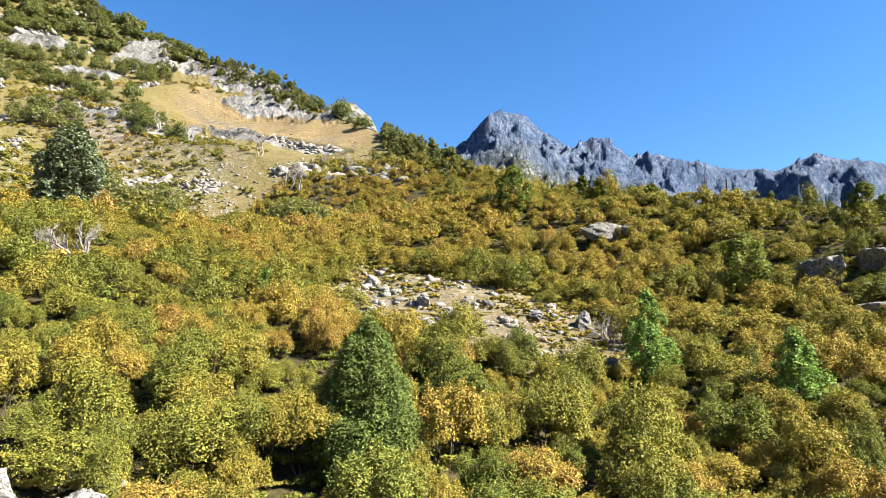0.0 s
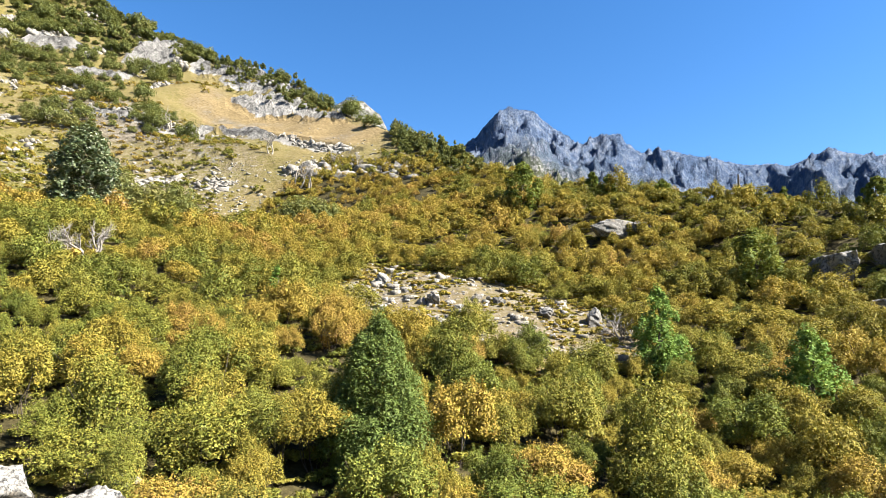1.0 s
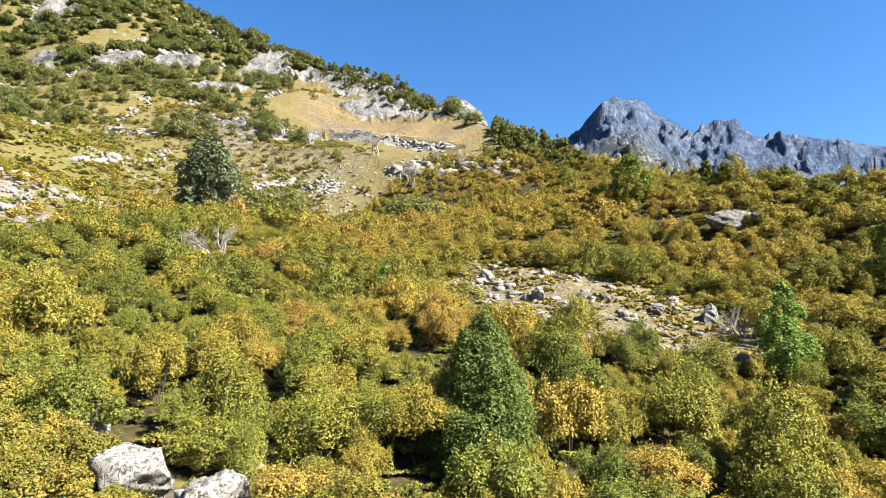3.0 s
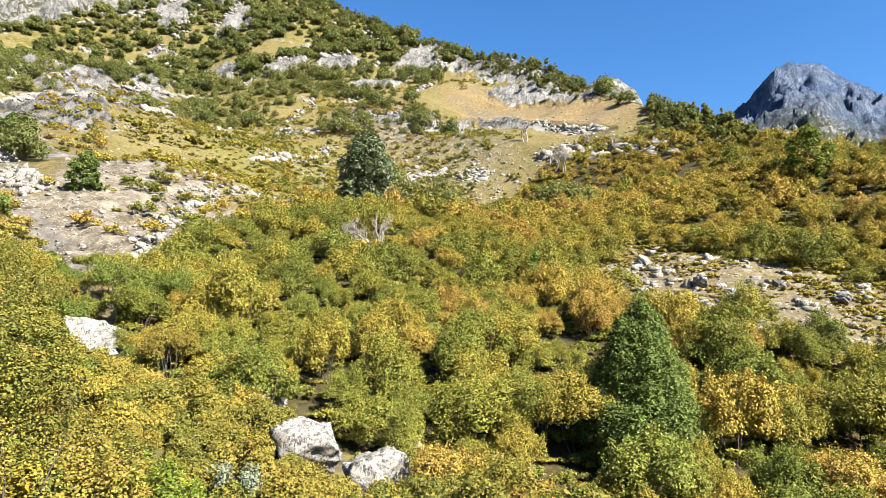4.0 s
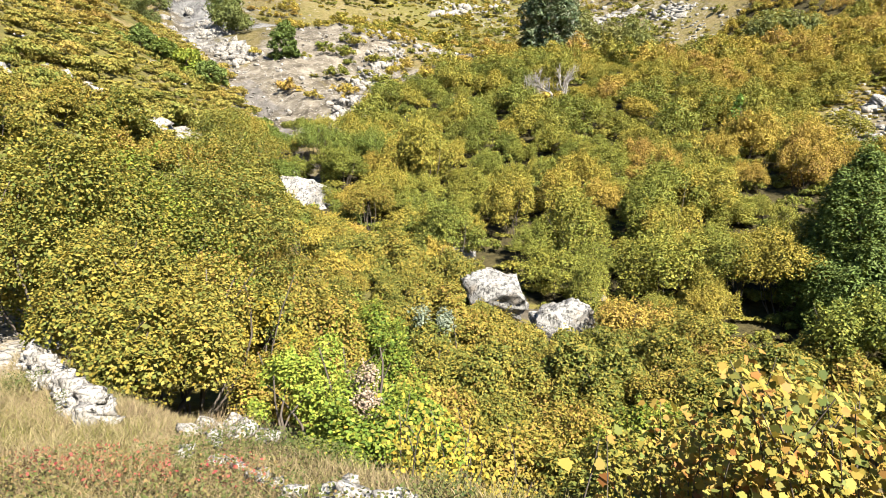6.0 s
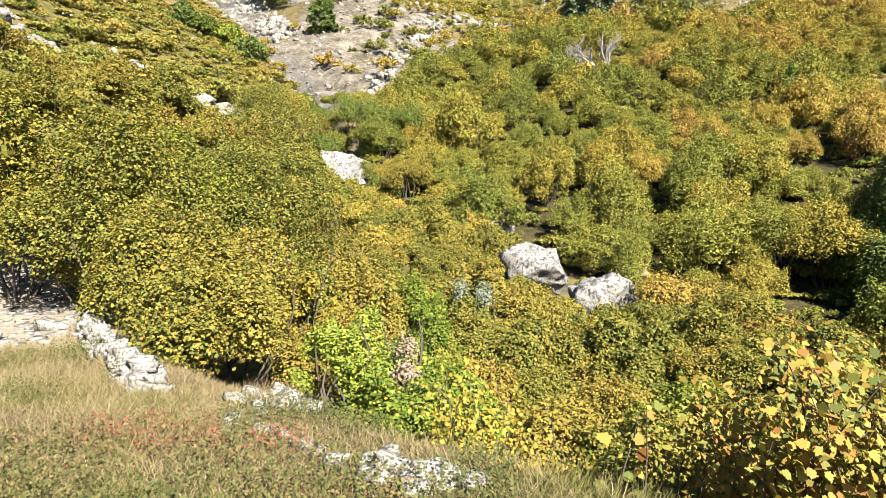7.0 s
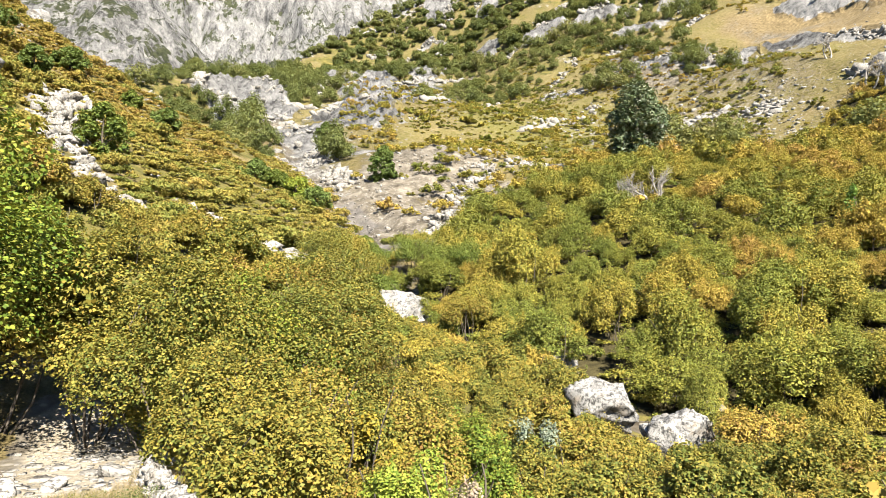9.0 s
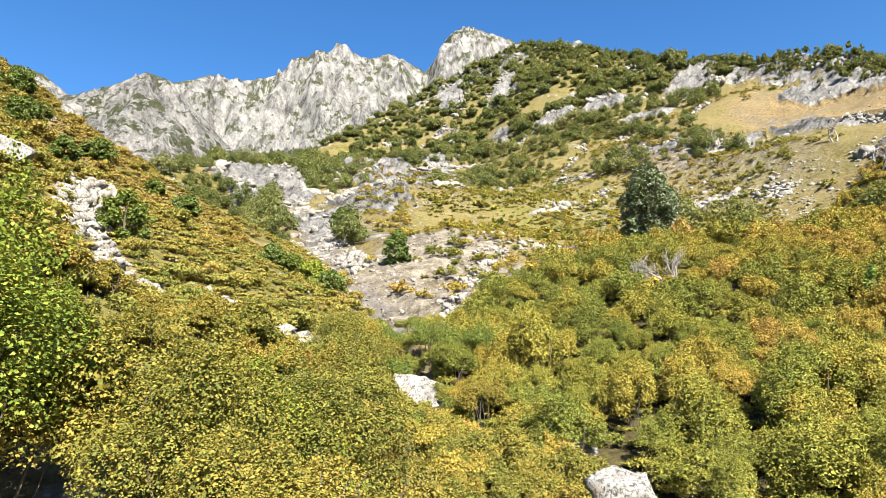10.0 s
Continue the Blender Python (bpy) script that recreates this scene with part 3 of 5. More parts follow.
def heap(name, protos, places, material, label, category):
    """Uncountable growth joined into one object: prototypes set at (x, y, z, scale, turn, tone, squash)."""
    vs, fs, ts, base = [], [], [], 0
    for i, (x, y, z, s, turn, tone, squash) in enumerate(places):
        v, f = protos[i % len(protos)]
        c, q = math.cos(turn) * s, math.sin(turn) * s
        w = np.stack([v[:, 0] * c - v[:, 1] * q + x, v[:, 0] * q + v[:, 1] * c + y, v[:, 2] * s * squash + z], 1)
        vs.append(w)
        fs.append(f + base)
        ts.append(np.full(len(v), tone))
        base += len(v)
    ob = new(name, raw_mesh(name, np.concatenate(vs), np.concatenate(fs), material, np.concatenate(ts)))
    return tagged(ob, label, category, kind="stuff")


def rock_mesh(seed, sx, sy, sz, material, detail=4, rough=0.3, cuts=7):
    """A weathered block: a sphere cut by planes, then worn and fretted."""
    rng = np.random.RandomState(seed)
    bm = bmesh.new()
    bmesh.ops.create_icosphere(bm, subdivisions=detail, radius=1.0)
    bm.verts.ensure_lookup_table()
    v = np.array([p.co[:] for p in bm.verts])
    f = np.array([[p.index for p in q.verts] for q in bm.faces])
    bm.free()
    axes = np.concatenate([np.eye(3), -np.eye(3)])
    for k in range(cuts + 7):
        n = unit(axes[k % 6][None] + rng.normal(size=(1, 3)) * (0.28 if k < 6 else 0.8))[0]
        over = np.maximum(0, v @ n - rng.uniform(0.46, 0.72) * (1.0 if k < 6 else 1.15))
        v = v - over[:, None] * n
    d = unit(v)
    o = seed * 3.7
    q = v * 1.6
    bump = fbm(q[:, 0] * 2 + q[:, 2] * 1.7 + o, q[:, 1] * 2 - q[:, 2] * 2.1, 1.3, 5, seed, True) * 0.6 + fbm(q[:, 0] * 4 + o, q[:, 2] * 4 + q[:, 1] * 3, 1.3, 4, seed + 5) * 0.4
    v = v + d * (bump * rough * 0.6)[:, None]
    v = v * np.array((sx, sy, sz)) * 1.35
    return raw_mesh("rock", v, f, material, None, False)


def block_mesh(seed, sx, sy, sz, material, rounding=0.3, rough=0.14, n=4):
    """A rough quarry block with worn corners."""
    rng = np.random.RandomState(seed)
    g = np.linspace(-1, 1, n + 1)
    vs, fs = [], []
    for axis in range(3):
        for side in (-1, 1):
            base = len(vs) * (n + 1) ** 2
            u, w = np.meshgrid(g, g, indexing="ij")
            q = np.empty((n + 1, n + 1, 3))
            q[..., axis], q[..., (axis + 1) % 3], q[..., (axis + 2) % 3] = side, u, w
            vs.append(q.reshape(-1, 3))
            i, j = np.meshgrid(np.arange(n), np.arange(n), indexing="ij")
            f = np.stack([i * (n + 1) + j, (i + 1) * (n + 1) + j, (i + 1) * (n + 1) + j + 1, i * (n + 1) + j + 1], -1).reshape(-1, 4) + base
            fs.append(f if side > 0 else f[:, ::-1])
    v, f = np.concatenate(vs), np.concatenate(fs)
    _, first, same = np.unique(np.round(v * 100).astype(int), axis=0, return_index=True, return_inverse=True)
    v, f = v[first], same.reshape(-1)[f]
    ball = unit(v) * 1.12
    v = v * (1 - rounding) + ball * rounding
    shear = np.eye(3) + rng.normal(size=(3, 3)) * 0.14
    v = v @ shear
    o = seed * 1.37
    off = np.stack([fbm(v[:, 0] * 2 + o + k * 9, v[:, 1] * 2 + v[:, 2] * 1.7 - k * 5, 1.0, 3, seed % 50) for k in range(3)], 1)
    v = (v + off * rough * 2.2) * np.array((sx, sy, sz))
    return raw_mesh("block", v, f, material)


def block_arrays(count, seed):
    """Jagged blocks as arrays, to be joined into outcrops."""
    out = []
    for i in range(count):
        rng = np.random.RandomState(seed + i)
        me = block_mesh(seed + i, 1.0, 1.0, 1.0, LIMESTONE_STUFF, 0.12, 0.2, 2)
        v, f = np.empty(len(me.vertices) * 3, np.float32), np.empty(len(me.polygons) * 4, np.int32)
        me.vertices.foreach_get("co", v)
        me.polygons.foreach_get("vertices", f)
        v = v.reshape(-1, 3)
        for _ in range(4):            # corners broken off
            n = unit(rng.normal(size=(1, 3)))[0]
            v = v - np.maximum(0, v @ n - rng.uniform(0.7, 1.0))[:, None] * n
        out.append((v + rng.normal(size=v.shape) * 0.09, f.reshape(-1, 4)))
        bpy.data.meshes.remove(me)
    return out


BLOCKS = block_arrays(14, 1500)


def broken_rock(line, wide, tall, seed, dense=1.0):
    """A broken outcrop along a plan line: angular blocks, tilted alike and sunk into the ground."""
    rng = np.random.RandomState(seed)
    pts = np.array([p[:2] for p in line], float)
    seg = np.hypot(*np.diff(pts, axis=0).T)
    s = np.concatenate([[0], np.cumsum(seg)])
    n = int(dense * 6.0 * s[-1] * wide / tall ** 2) + 4
    u = rng.uniform(0, s[-1], n)
    x, y = np.interp(u, s, pts[:, 0]) + rng.normal(size=n) * wide * 0.34, np.interp(u, s, pts[:, 1]) + rng.normal(size=n) * wide * 0.34
    clump = fbm(x, y, 4.5 * tall, 3, seed, True)
    keep = clump > min(-0.1, np.sort(clump)[-4])
    x, y, clump = x[keep], y[keep], clump[keep]
    z = ground(x, y)
    way = math.atan2(pts[-1, 1] - pts[0, 1], pts[-1, 0] - pts[0, 0])
    out = []
    for i in range(len(x)):
        v, f = BLOCKS[rng.randint(len(BLOCKS))]
        k = tall * (0.10 + 0.42 * rng.rand() ** 2.2) * (0.75 + 0.5 * clump[i])
        turn = np.array(Euler((rng.normal() * 0.3 + 0.15, rng.normal() * 0.3, way + rng.normal() * 0.5)).to_matrix())
        out.append(((v * np.array((rng.uniform(1.0, 2.2), 0.8, rng.uniform(0.6, 1.1))) * k) @ turn.T + np.array((x[i], y[i], z[i] + 0.08 * k)), f))
    return joined(out)


# ---- the ground ----
def build_ground():
    az = np.radians(np.concatenate([np.arange(-46, -40, 0.3), np.arange(-40, 12, 0.2), np.arange(12, 49, 0.3), np.arange(49, 92, 0.2), np.arange(92, 96, 0.3), np.linspace(96, 314, 110)[:-1]]))
    r = np.concatenate([[0.0], np.geomspace(0.25, 120, 170), np.geomspace(120, 480, 185)[1:], np.geomspace(480, 1012, 150)[1:],
                        np.geomspace(1012, 1600, 34)[1:], np.geomspace(1600, 2680, 64)[1:], np.geomspace(2680, 4850, 16)[1:]])
    R, A = np.meshgrid(r, az, indexing="ij")
    r_off = np.exp(-R / 6.0)
    X, Y = R * np.sin(A) + 0.4 * r_off, R * np.cos(A) - 0.5 * r_off
    Z = ground(X.ravel(), Y.ravel()).reshape(X.shape)
    n, k = X.shape
    verts = np.stack([X, Y, Z], -1).reshape(-1, 3)
    i, j = np.meshgrid(np.arange(n - 1), np.arange(k), indexing="ij")
    f = np.stack([i * k + j, i * k + (j + 1) % k, (i + 1) * k + (j + 1) % k, (i + 1) * k + j], -1).reshape(-1, 4)
    f = f[:, ::-1]
    me = raw_mesh("ground", verts, f, GROUND, None, True)
    x, y, rr = verts[:, 0], verts[:, 1], np.hypot(verts[:, 0], verts[:, 1])
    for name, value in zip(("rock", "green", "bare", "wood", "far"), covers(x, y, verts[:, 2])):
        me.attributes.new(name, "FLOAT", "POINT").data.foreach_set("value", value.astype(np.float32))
    ob = new("ground", me)
    return tagged(ob, "dry grass and stony hillsides rising to limestone cliffs", "ground", kind="structure")


def ellipse(x, y, cx, cy, rx, ry, turn=0.0):
    """1 inside a soft-edged ellipse, 0 outside."""
    c, s = math.cos(radians(turn)), math.sin(radians(turn))
    u, v = (x - cx) * c + (y - cy) * s, -(x - cx) * s + (y - cy) * c
    return smooth(1.25, 0.75, np.hypot(u / rx, v / ry) + fbm(x, y, 0.5 * min(rx, ry), 3, 77) * 0.25)


def covers(x, y, z):
    """What lies on the ground: rock, green turf, bare stony soil, scrub, and the share of air in front of the far ranges."""
    r, az = np.hypot(x, y), np.degrees(np.arctan2(x, y))
    h = 1.0 + 0.004 * r
    slope = np.hypot(ground(x + h, y) - ground(x - h, y), ground(x, y + h) - ground(x, y - h)) / (2 * h)
    zb, ds, u = ground_base(x, y)
    mount = np.maximum(smooth(460, 500, r), 1 - inside(x, y, BASIN).astype(float)) * smooth(150, 260, r)
    ribs = fbm(x + 0.3 * y, y, 60, 4, 21, True)
    meadow = ellipse(x, y, 137, 202, 17, 56, 8)
    slabs = ellipse(x, y, -5, 262, 22, 48)
    rock = 0.07 * smooth(70, 150, r) + 0.24 * smooth(0.2, 0.65, ribs) * smooth(90, 160, r) + 0.45 * slabs + 0.3 * ellipse(x, y, -22, 150, 12, 40)
    rock = rock * (1 - 0.9 * meadow) + 0.4 * smooth(7, 2, line_near(x, y, LEDGE)[0])
    rock = rock + 0.06 * ellipse(x, y, 75, 195, 50, 75, 10) * (1 - meadow)
    crag = crag_relief(x, y)[0]
    rock = rock * (1 - crag) + 0.85 * crag
    rock = rock * (1 - mount) + mount * (0.60 + 0.5 * smooth(0.5, 1.1, slope))
    green = 0.35 + 0.2 * smooth(85, 120, r) * (x > stream_x(y)) + 0.4 * ellipse(x, y, 38, 196, 26, 48, 25) - 0.75 * meadow - 0.25 * smooth(20, 8, r)
    bare = 0.2 + 0.17 * smooth(80, 130, r) * (x > stream_x(y)) + (0.52 + 0.3 * fbm(x, y, 8, 3, 97)) * ellipse(x, y, -1, 95, 13, 32) + 0.55 * smooth(4, 1.2, ds) * smooth(20, 30, r) + 0.3 * ellipse(x, y, 48.5, 38.5, 9.5, 17) + 0.10 * ellipse(x, y, 78, 180, 36, 30, 30)
    bare = bare * (1 - meadow) + (0.28 + 0.5 * fbm(x, y, 14, 4, 87)) * meadow + 0.25 * ellipse(x, y, 88, 232, 26, 20, 120)
    path = line_near(x, y, PATH)[0]
    bare = np.maximum(np.minimum(bare, 1.0), 1.3 * smooth(2.6, 1.4, path + fbm(x, y, 1.5, 3, 8) * 0.5))
    wood = 0.25 * smooth(160, 300, r) * (1 - mount) + mount * (0.66 - 0.26 * smooth(0.5, 1.25, slope)) + 0.16 * smooth(1500, 2000, r)
    wood = wood - 0.8 * meadow + 0.56 * inside(x, y, BASIN) * smooth(2, 8, stream_x(y) - x) * smooth(14, 30, r) + 0.22 * smooth(-15, 25, y - 262 - 0.3 * (x - 50)) * (1 - mount) + 1.1 * in_thicket(x, y, False) * (1 - ellipse(x, y, 48, 38, 10, 17.5)) + 0.7 * smooth(0.8, 3, (1.03 * x + y - 5.2) / 1.43) * (x < stream_x(y)) * smooth(40, 20, r)
    wood = wood * (1 - 0.75 * crag)
    wood = np.where((x < stream_x(y)) & (r > 18) & inside(x, y, BASIN), np.minimum(wood, 0.6), wood)
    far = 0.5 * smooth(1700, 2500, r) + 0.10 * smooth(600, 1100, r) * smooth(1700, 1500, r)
    return rock, green, bare, wood, far


LEDGE = [(48, 252, 0), (79, 238, 0), (102, 217, 0), (126, 182, 0), (127, 150, 0)]
PATH = [(-18, 8.5, 0), (-9.5, 9.2, 0), (-5.7, 9.9, 0), (-6.4, 13, 0), (-8, 16, 0)]
# ---- thickets, woods, rocks ----
def crop_zone(n, seed, test, az0, az1, d0, d1, gap):
    """Random plan points in a sector that pass a test and keep a gap to each other."""
    rng = np.random.RandomState(seed)
    az = np.radians(rng.uniform(az0, az1, n))
    d = np.sqrt(rng.uniform(d0 * d0, d1 * d1, n))
    x, y = d * np.sin(az), d * np.cos(az)
    keep = test(x, y)
    x, y = x[keep], y[keep]
    grid, out = {}, []
    for i in range(len(x)):
        c = (int(x[i] // gap), int(y[i] // gap))
        if any((x[i] - x[j]) ** 2 + (y[i] - y[j]) ** 2 < gap * gap for a in (-1, 0, 1) for b in (-1, 0, 1) for j in grid.get((c[0] + a, c[1] + b), ())):
            continue
        grid.setdefault(c, []).append(i)
        out.append(i)
    return x[out], y[out]


def stream_x(y):
    return np.interp(y, [-30, 3, 15.4, 25.6, 42, 80, 127, 215, 345], [40, 30, 18.4, 9.4, -2.2, -9, -26, -55, -96])


def in_thicket(x, y, holes=True):
    az, d = np.degrees(np.arctan2(x, y)), np.hypot(x, y)
    top = np.interp(az, [-4, 2, 6, 12, 19, 27, 31, 36, 45, 50, 54, 57, 95], [50, 62, 74, 92, 112, 134, 156, 180, 184, 172, 160, 175, 130]) + fbm(x, y, 12, 3, 5) * 14
    clear = ellipse(x, y, 48, 38, 9.5, 16.5)
    for tx, ty, tr in () if not holes else ((21.7, 22.8, 2.4), (17.5, 21.5, 2.6), (46.4, 18.5, 2.2), (45.2, 8.5, 2.2), (31.8, 46.1, 1.2), (8.4, 31.0, 2.0), (79.9, 36.9, 3.2), (73.2, 10.5, 2.8), (33.7, 98.4, 5.0), (-2.5, 46, 3.0), (-1.2, 42, 2.0), (23.7, 63.6, 2.4), (52.5, 24.5, 2.4), (76.8, 6.4, 2.5), (64.5, 5.8, 1.8), (19.4, 25.6, 2.6), (6.6, 30.5, 1.6), (7.2, 33.5, 1.4)):
        clear = np.maximum(clear, np.hypot(x - tx, y - ty) < tr)
    return (x > stream_x(y) + np.where(y > 30, 0.8, 1.8)) & (d < top) & (clear < 0.4)


def gaps(x, y):
    """Small breaks in the growth."""
    return (fbm(x, y, 7, 3, 57) < 0.5) | (np.hypot(x, y) > 70)


def leaf_proto(seed, radius, tall, n, size, lobes=9, shape=TRIANGLE):
    rng = np.random.RandomState(seed)
    lo = bush_lobes(rng, radius, tall, lobes, 0.1)
    c, nr = crown_points(rng, lo, n)
    return joined([leaves(rng, c, nr, size, shape), leaves(rng, *inner_points(rng, lo, 20 * lobes), 1.8 * size, shape)])


build_ground()


def tone_field(x, y, seed):
    """Colour of the growth, drifting over the slope, with odd plants out."""
    rng = np.random.RandomState(seed)
    t = 0.48 + fbm(x, y, 26, 3, seed) * 0.55 + rng.normal(size=len(x)) * 0.22
    return np.clip(t - 0.22 * smooth(34, 16, x) * smooth(90, 60, y), 0, 1)


def east_thicket():
    x, y = crop_zone(60000, 31, lambda x, y: in_thicket(x, y) & gaps(x, y), -5, 96, 24, 195, 2.05)
    thin = (np.hypot(x, y) < 85) | (np.random.RandomState(3).rand(len(x)) < 0.9)
    x, y = x[thin], y[thin]
    z, d = ground(x, y), np.hypot(x, y)
    order = np.argsort(d)
    x, y, z, d = x[order], y[order], z[order], d[order]
    rng = np.random.RandomState(8)
    protos = [shrub_meshes(200 + i, 1.65, rng.uniform(2.1, 3.0), 8200, 0.078, THICKET if i % 2 else THICKET_GREEN, TRIANGLE, sprouts=60, stems=4, lobes=18, base=0.1) for i in range(10)]
    n = 210
    for i in range(n):
        c, s = protos[2 * rng.randint(5) + (rng.rand() < (0.3 if x[i] < 24 else 0.55 if d[i] < 42 else 0.8))]
        plant("thicket_shrub", (x[i], y[i], z[i] - 0.1), c, s, "olive and golden autumn shrub in a hillside thicket", "shrub", "shrubs of the hillside thicket",
              rng.uniform(0, 6.28), 0.6 + 0.75 * rng.rand() ** 1.5, squash=rng.uniform(0.8, 1.35))
    mid, far = d[n:] < 85, d[n:] >= 85
    for name, sel, k, size in (("hillside_thicket", mid, 3200, 0.108), ("upper_hillside_thicket", far, 1100, 0.16)):
        px, py, pz = x[n:][sel], y[n:][sel], z[n:][sel]
        pr = [leaf_proto(260 + i, 1.65, rng.uniform(2.0, 3.0), k, size, 15) for i in range(9)]
        tn = tone_field(px, py, 13)
        heap(name, pr, [(px[i], py[i], pz[i] - 0.15, 0.6 + 0.75 * rng.rand() ** 1.5, rng.uniform(0, 6.28), tn[i], rng.uniform(0.8, 1.35)) for i in range(len(px))],
             THICKET_STUFF, "dense autumn thicket covering the slope, olive to rust", "thicket")


def undergrowth():
    """Low growth that fills the hollows between the shrubs of the thicket."""
    x, y = crop_zone(60000, 33, lambda x, y: in_thicket(x, y, False) & (np.hypot(x - 8.6, y - 24.2) > 3.0) & (np.hypot(x - 7.0, y - 27.0) > 2.6) & (np.hypot(x - 6.8, y - 31.5) > 2.4), -5, 96, 24, 120, 1.25)
    z, rng = ground(x, y), np.random.RandomState(34)
    pr = [leaf_proto(290 + i, 1.0, rng.uniform(0.5, 0.9), 330, 0.12, 7) for i in range(6)]
    heap("undergrowth", pr, [(x[i], y[i], z[i] - 0.1, rng.uniform(0.7, 1.3), rng.uniform(0, 6.28), rng.uniform(0.0, 0.45), rng.uniform(0.7, 1.3)) for i in range(len(x))],
         THICKET_STUFF, "low green and olive growth beneath the thicket", "undergrowth")


def west_slope():
    def test(x, y):
        z, ds, u = ground_base(x, y)
        return (x < stream_x(y) - np.where(y > 46, 0.8, 2)) & inside(x, y, BASIN) & (fbm(x, y, 14, 3, 61) > -0.3) & ((np.abs(np.degrees(np.arctan2(x, y)) + 2.7) > 4) | (y > 47)) & ((y + 1.03 * x > 15) | (np.hypot(x, y) > 28)) & (np.hypot(x, y) > 28) & (y > 10) & (past_spur(x, y) < 12) & (line_near(x, y, [(-40, 68, 0), (-31, 52, 0), (-21, 43, 0)])[0] > 1.9) & (line_near(x, y, [(-20, 53, 0), (-12, 52, 0)])[0] > 1.5)
    x, y = crop_zone(50000, 37, test, -50, 4, 20, 240, 1.4)
    keep = np.random.RandomState(2).rand(len(x)) < np.where(np.hypot(x, y) < 62, 0.8, 0.4)
    x, y = x[keep], y[keep]
    z, d = ground(x, y), np.hypot(x, y)
    rng = np.random.RandomState(9)
    tn = np.clip(tone_field(x, y, 17) - 0.02 - 0.3 * smooth(90, 170, d), 0, 1)
    for name, sel, k, size in (("lower_slope_shrubs", d < 62, 1100, 0.11), ("slope_shrubs", d >= 62, 480, 0.15)):
        pr = [leaf_proto(300 + i, 1.4, rng.uniform(0.7, 1.3), k, size, 14) for i in range(7)]
        i_s = np.nonzero(sel)[0]
        heap(name, pr, [(x[i], y[i], z[i] - 0.15, rng.uniform(0.6, 1.25) * (1 + 0.6 * (rng.rand() < 0.08)), rng.uniform(0, 6.28), tn[i], rng.uniform(0.7, 1.3)) for i in i_s],
             HEATH, "low olive and rusty autumn shrubs between stones on the slope", "shrubs")


def slope_heath():
    """Low golden scrub knitted over the western spur."""
    def test(x, y):
        return (x < stream_x(y) - 1.5) & inside(x, y, BASIN) & (np.hypot(x, y) > 30) & (y > 10) & (past_spur(x, y) < 10) & (fbm(x, y, 11, 3, 63) > -0.42) & (line_near(x, y, [(-40, 68, 0), (-31, 52, 0), (-21, 43, 0)])[0] > 1.7)
    x, y = crop_zone(60000, 47, test, -50, 2, 30, 150, 0.95)
    z, rng = ground(x, y), np.random.RandomState(48)
    tn = np.clip(0.62 + fbm(x, y, 18, 3, 49) * 0.5 + rng.normal(size=len(x)) * 0.1, 0, 1)
    pr = [leaf_proto(310 + i, 0.85, rng.uniform(0.35, 0.6), 100, 0.15, 6) for i in range(6)]
    heap("slope_heath", pr, [(x[i], y[i], z[i] - 0.05, rng.uniform(0.7, 1.4), rng.uniform(0, 6.28), tn[i], rng.uniform(0.6, 1.2)) for i in range(len(x))], HEATH, "low golden and rusty scrub knitted over the slope", "scrub")


def lower_bank():
    """Shrubs between the hazels and the stream bed."""
    def test(x, y):
        west = (np.degrees(np.arctan2(x, y)) < -12) & (np.hypot(x, y) > 18.5) & (np.hypot(x, y) < 30) & (line_near(x, y, PATH)[0] > 3)
        return west | (x < stream_x(y) - 1.2) & (1.03 * x + y > 19) & (y > 10) & (np.hypot(x, y) < 34) & (np.hypot(x - 8.0, y - 24.5) > 3.6) & (np.hypot(x - 5.6, y - 24) > 2.5)
    x, y = crop_zone(4000, 39, test, -42, 60, 15, 44, 1.9)
    rng = np.random.RandomState(16)
    protos = [shrub_meshes(720 + i, 1.35, rng.uniform(1.7, 2.3), 7000, 0.082, HAZEL, TRIANGLE, sprouts=30, stems=5, lobes=14) for i in range(5)]
    for i in range(len(x)):
        c, s = protos[rng.randint(5)]
        k = rng.uniform(0.7, 1.15) * (1.0 if math.hypot(x[i], y[i]) < 30 else 1.2) * (0.62 if abs(math.degrees(math.atan2(x[i], y[i])) + 3) < 4.5 and math.hypot(x[i], y[i]) > 22 else 1.0)
        plant("bank_shrub", (x[i], y[i], height(x[i], y[i]) - 0.1), c, s, "yellow-green shrub on the bank above the stream bed", "shrub", "shrubs of the lower bank", rng.uniform(0, 6.28), k)


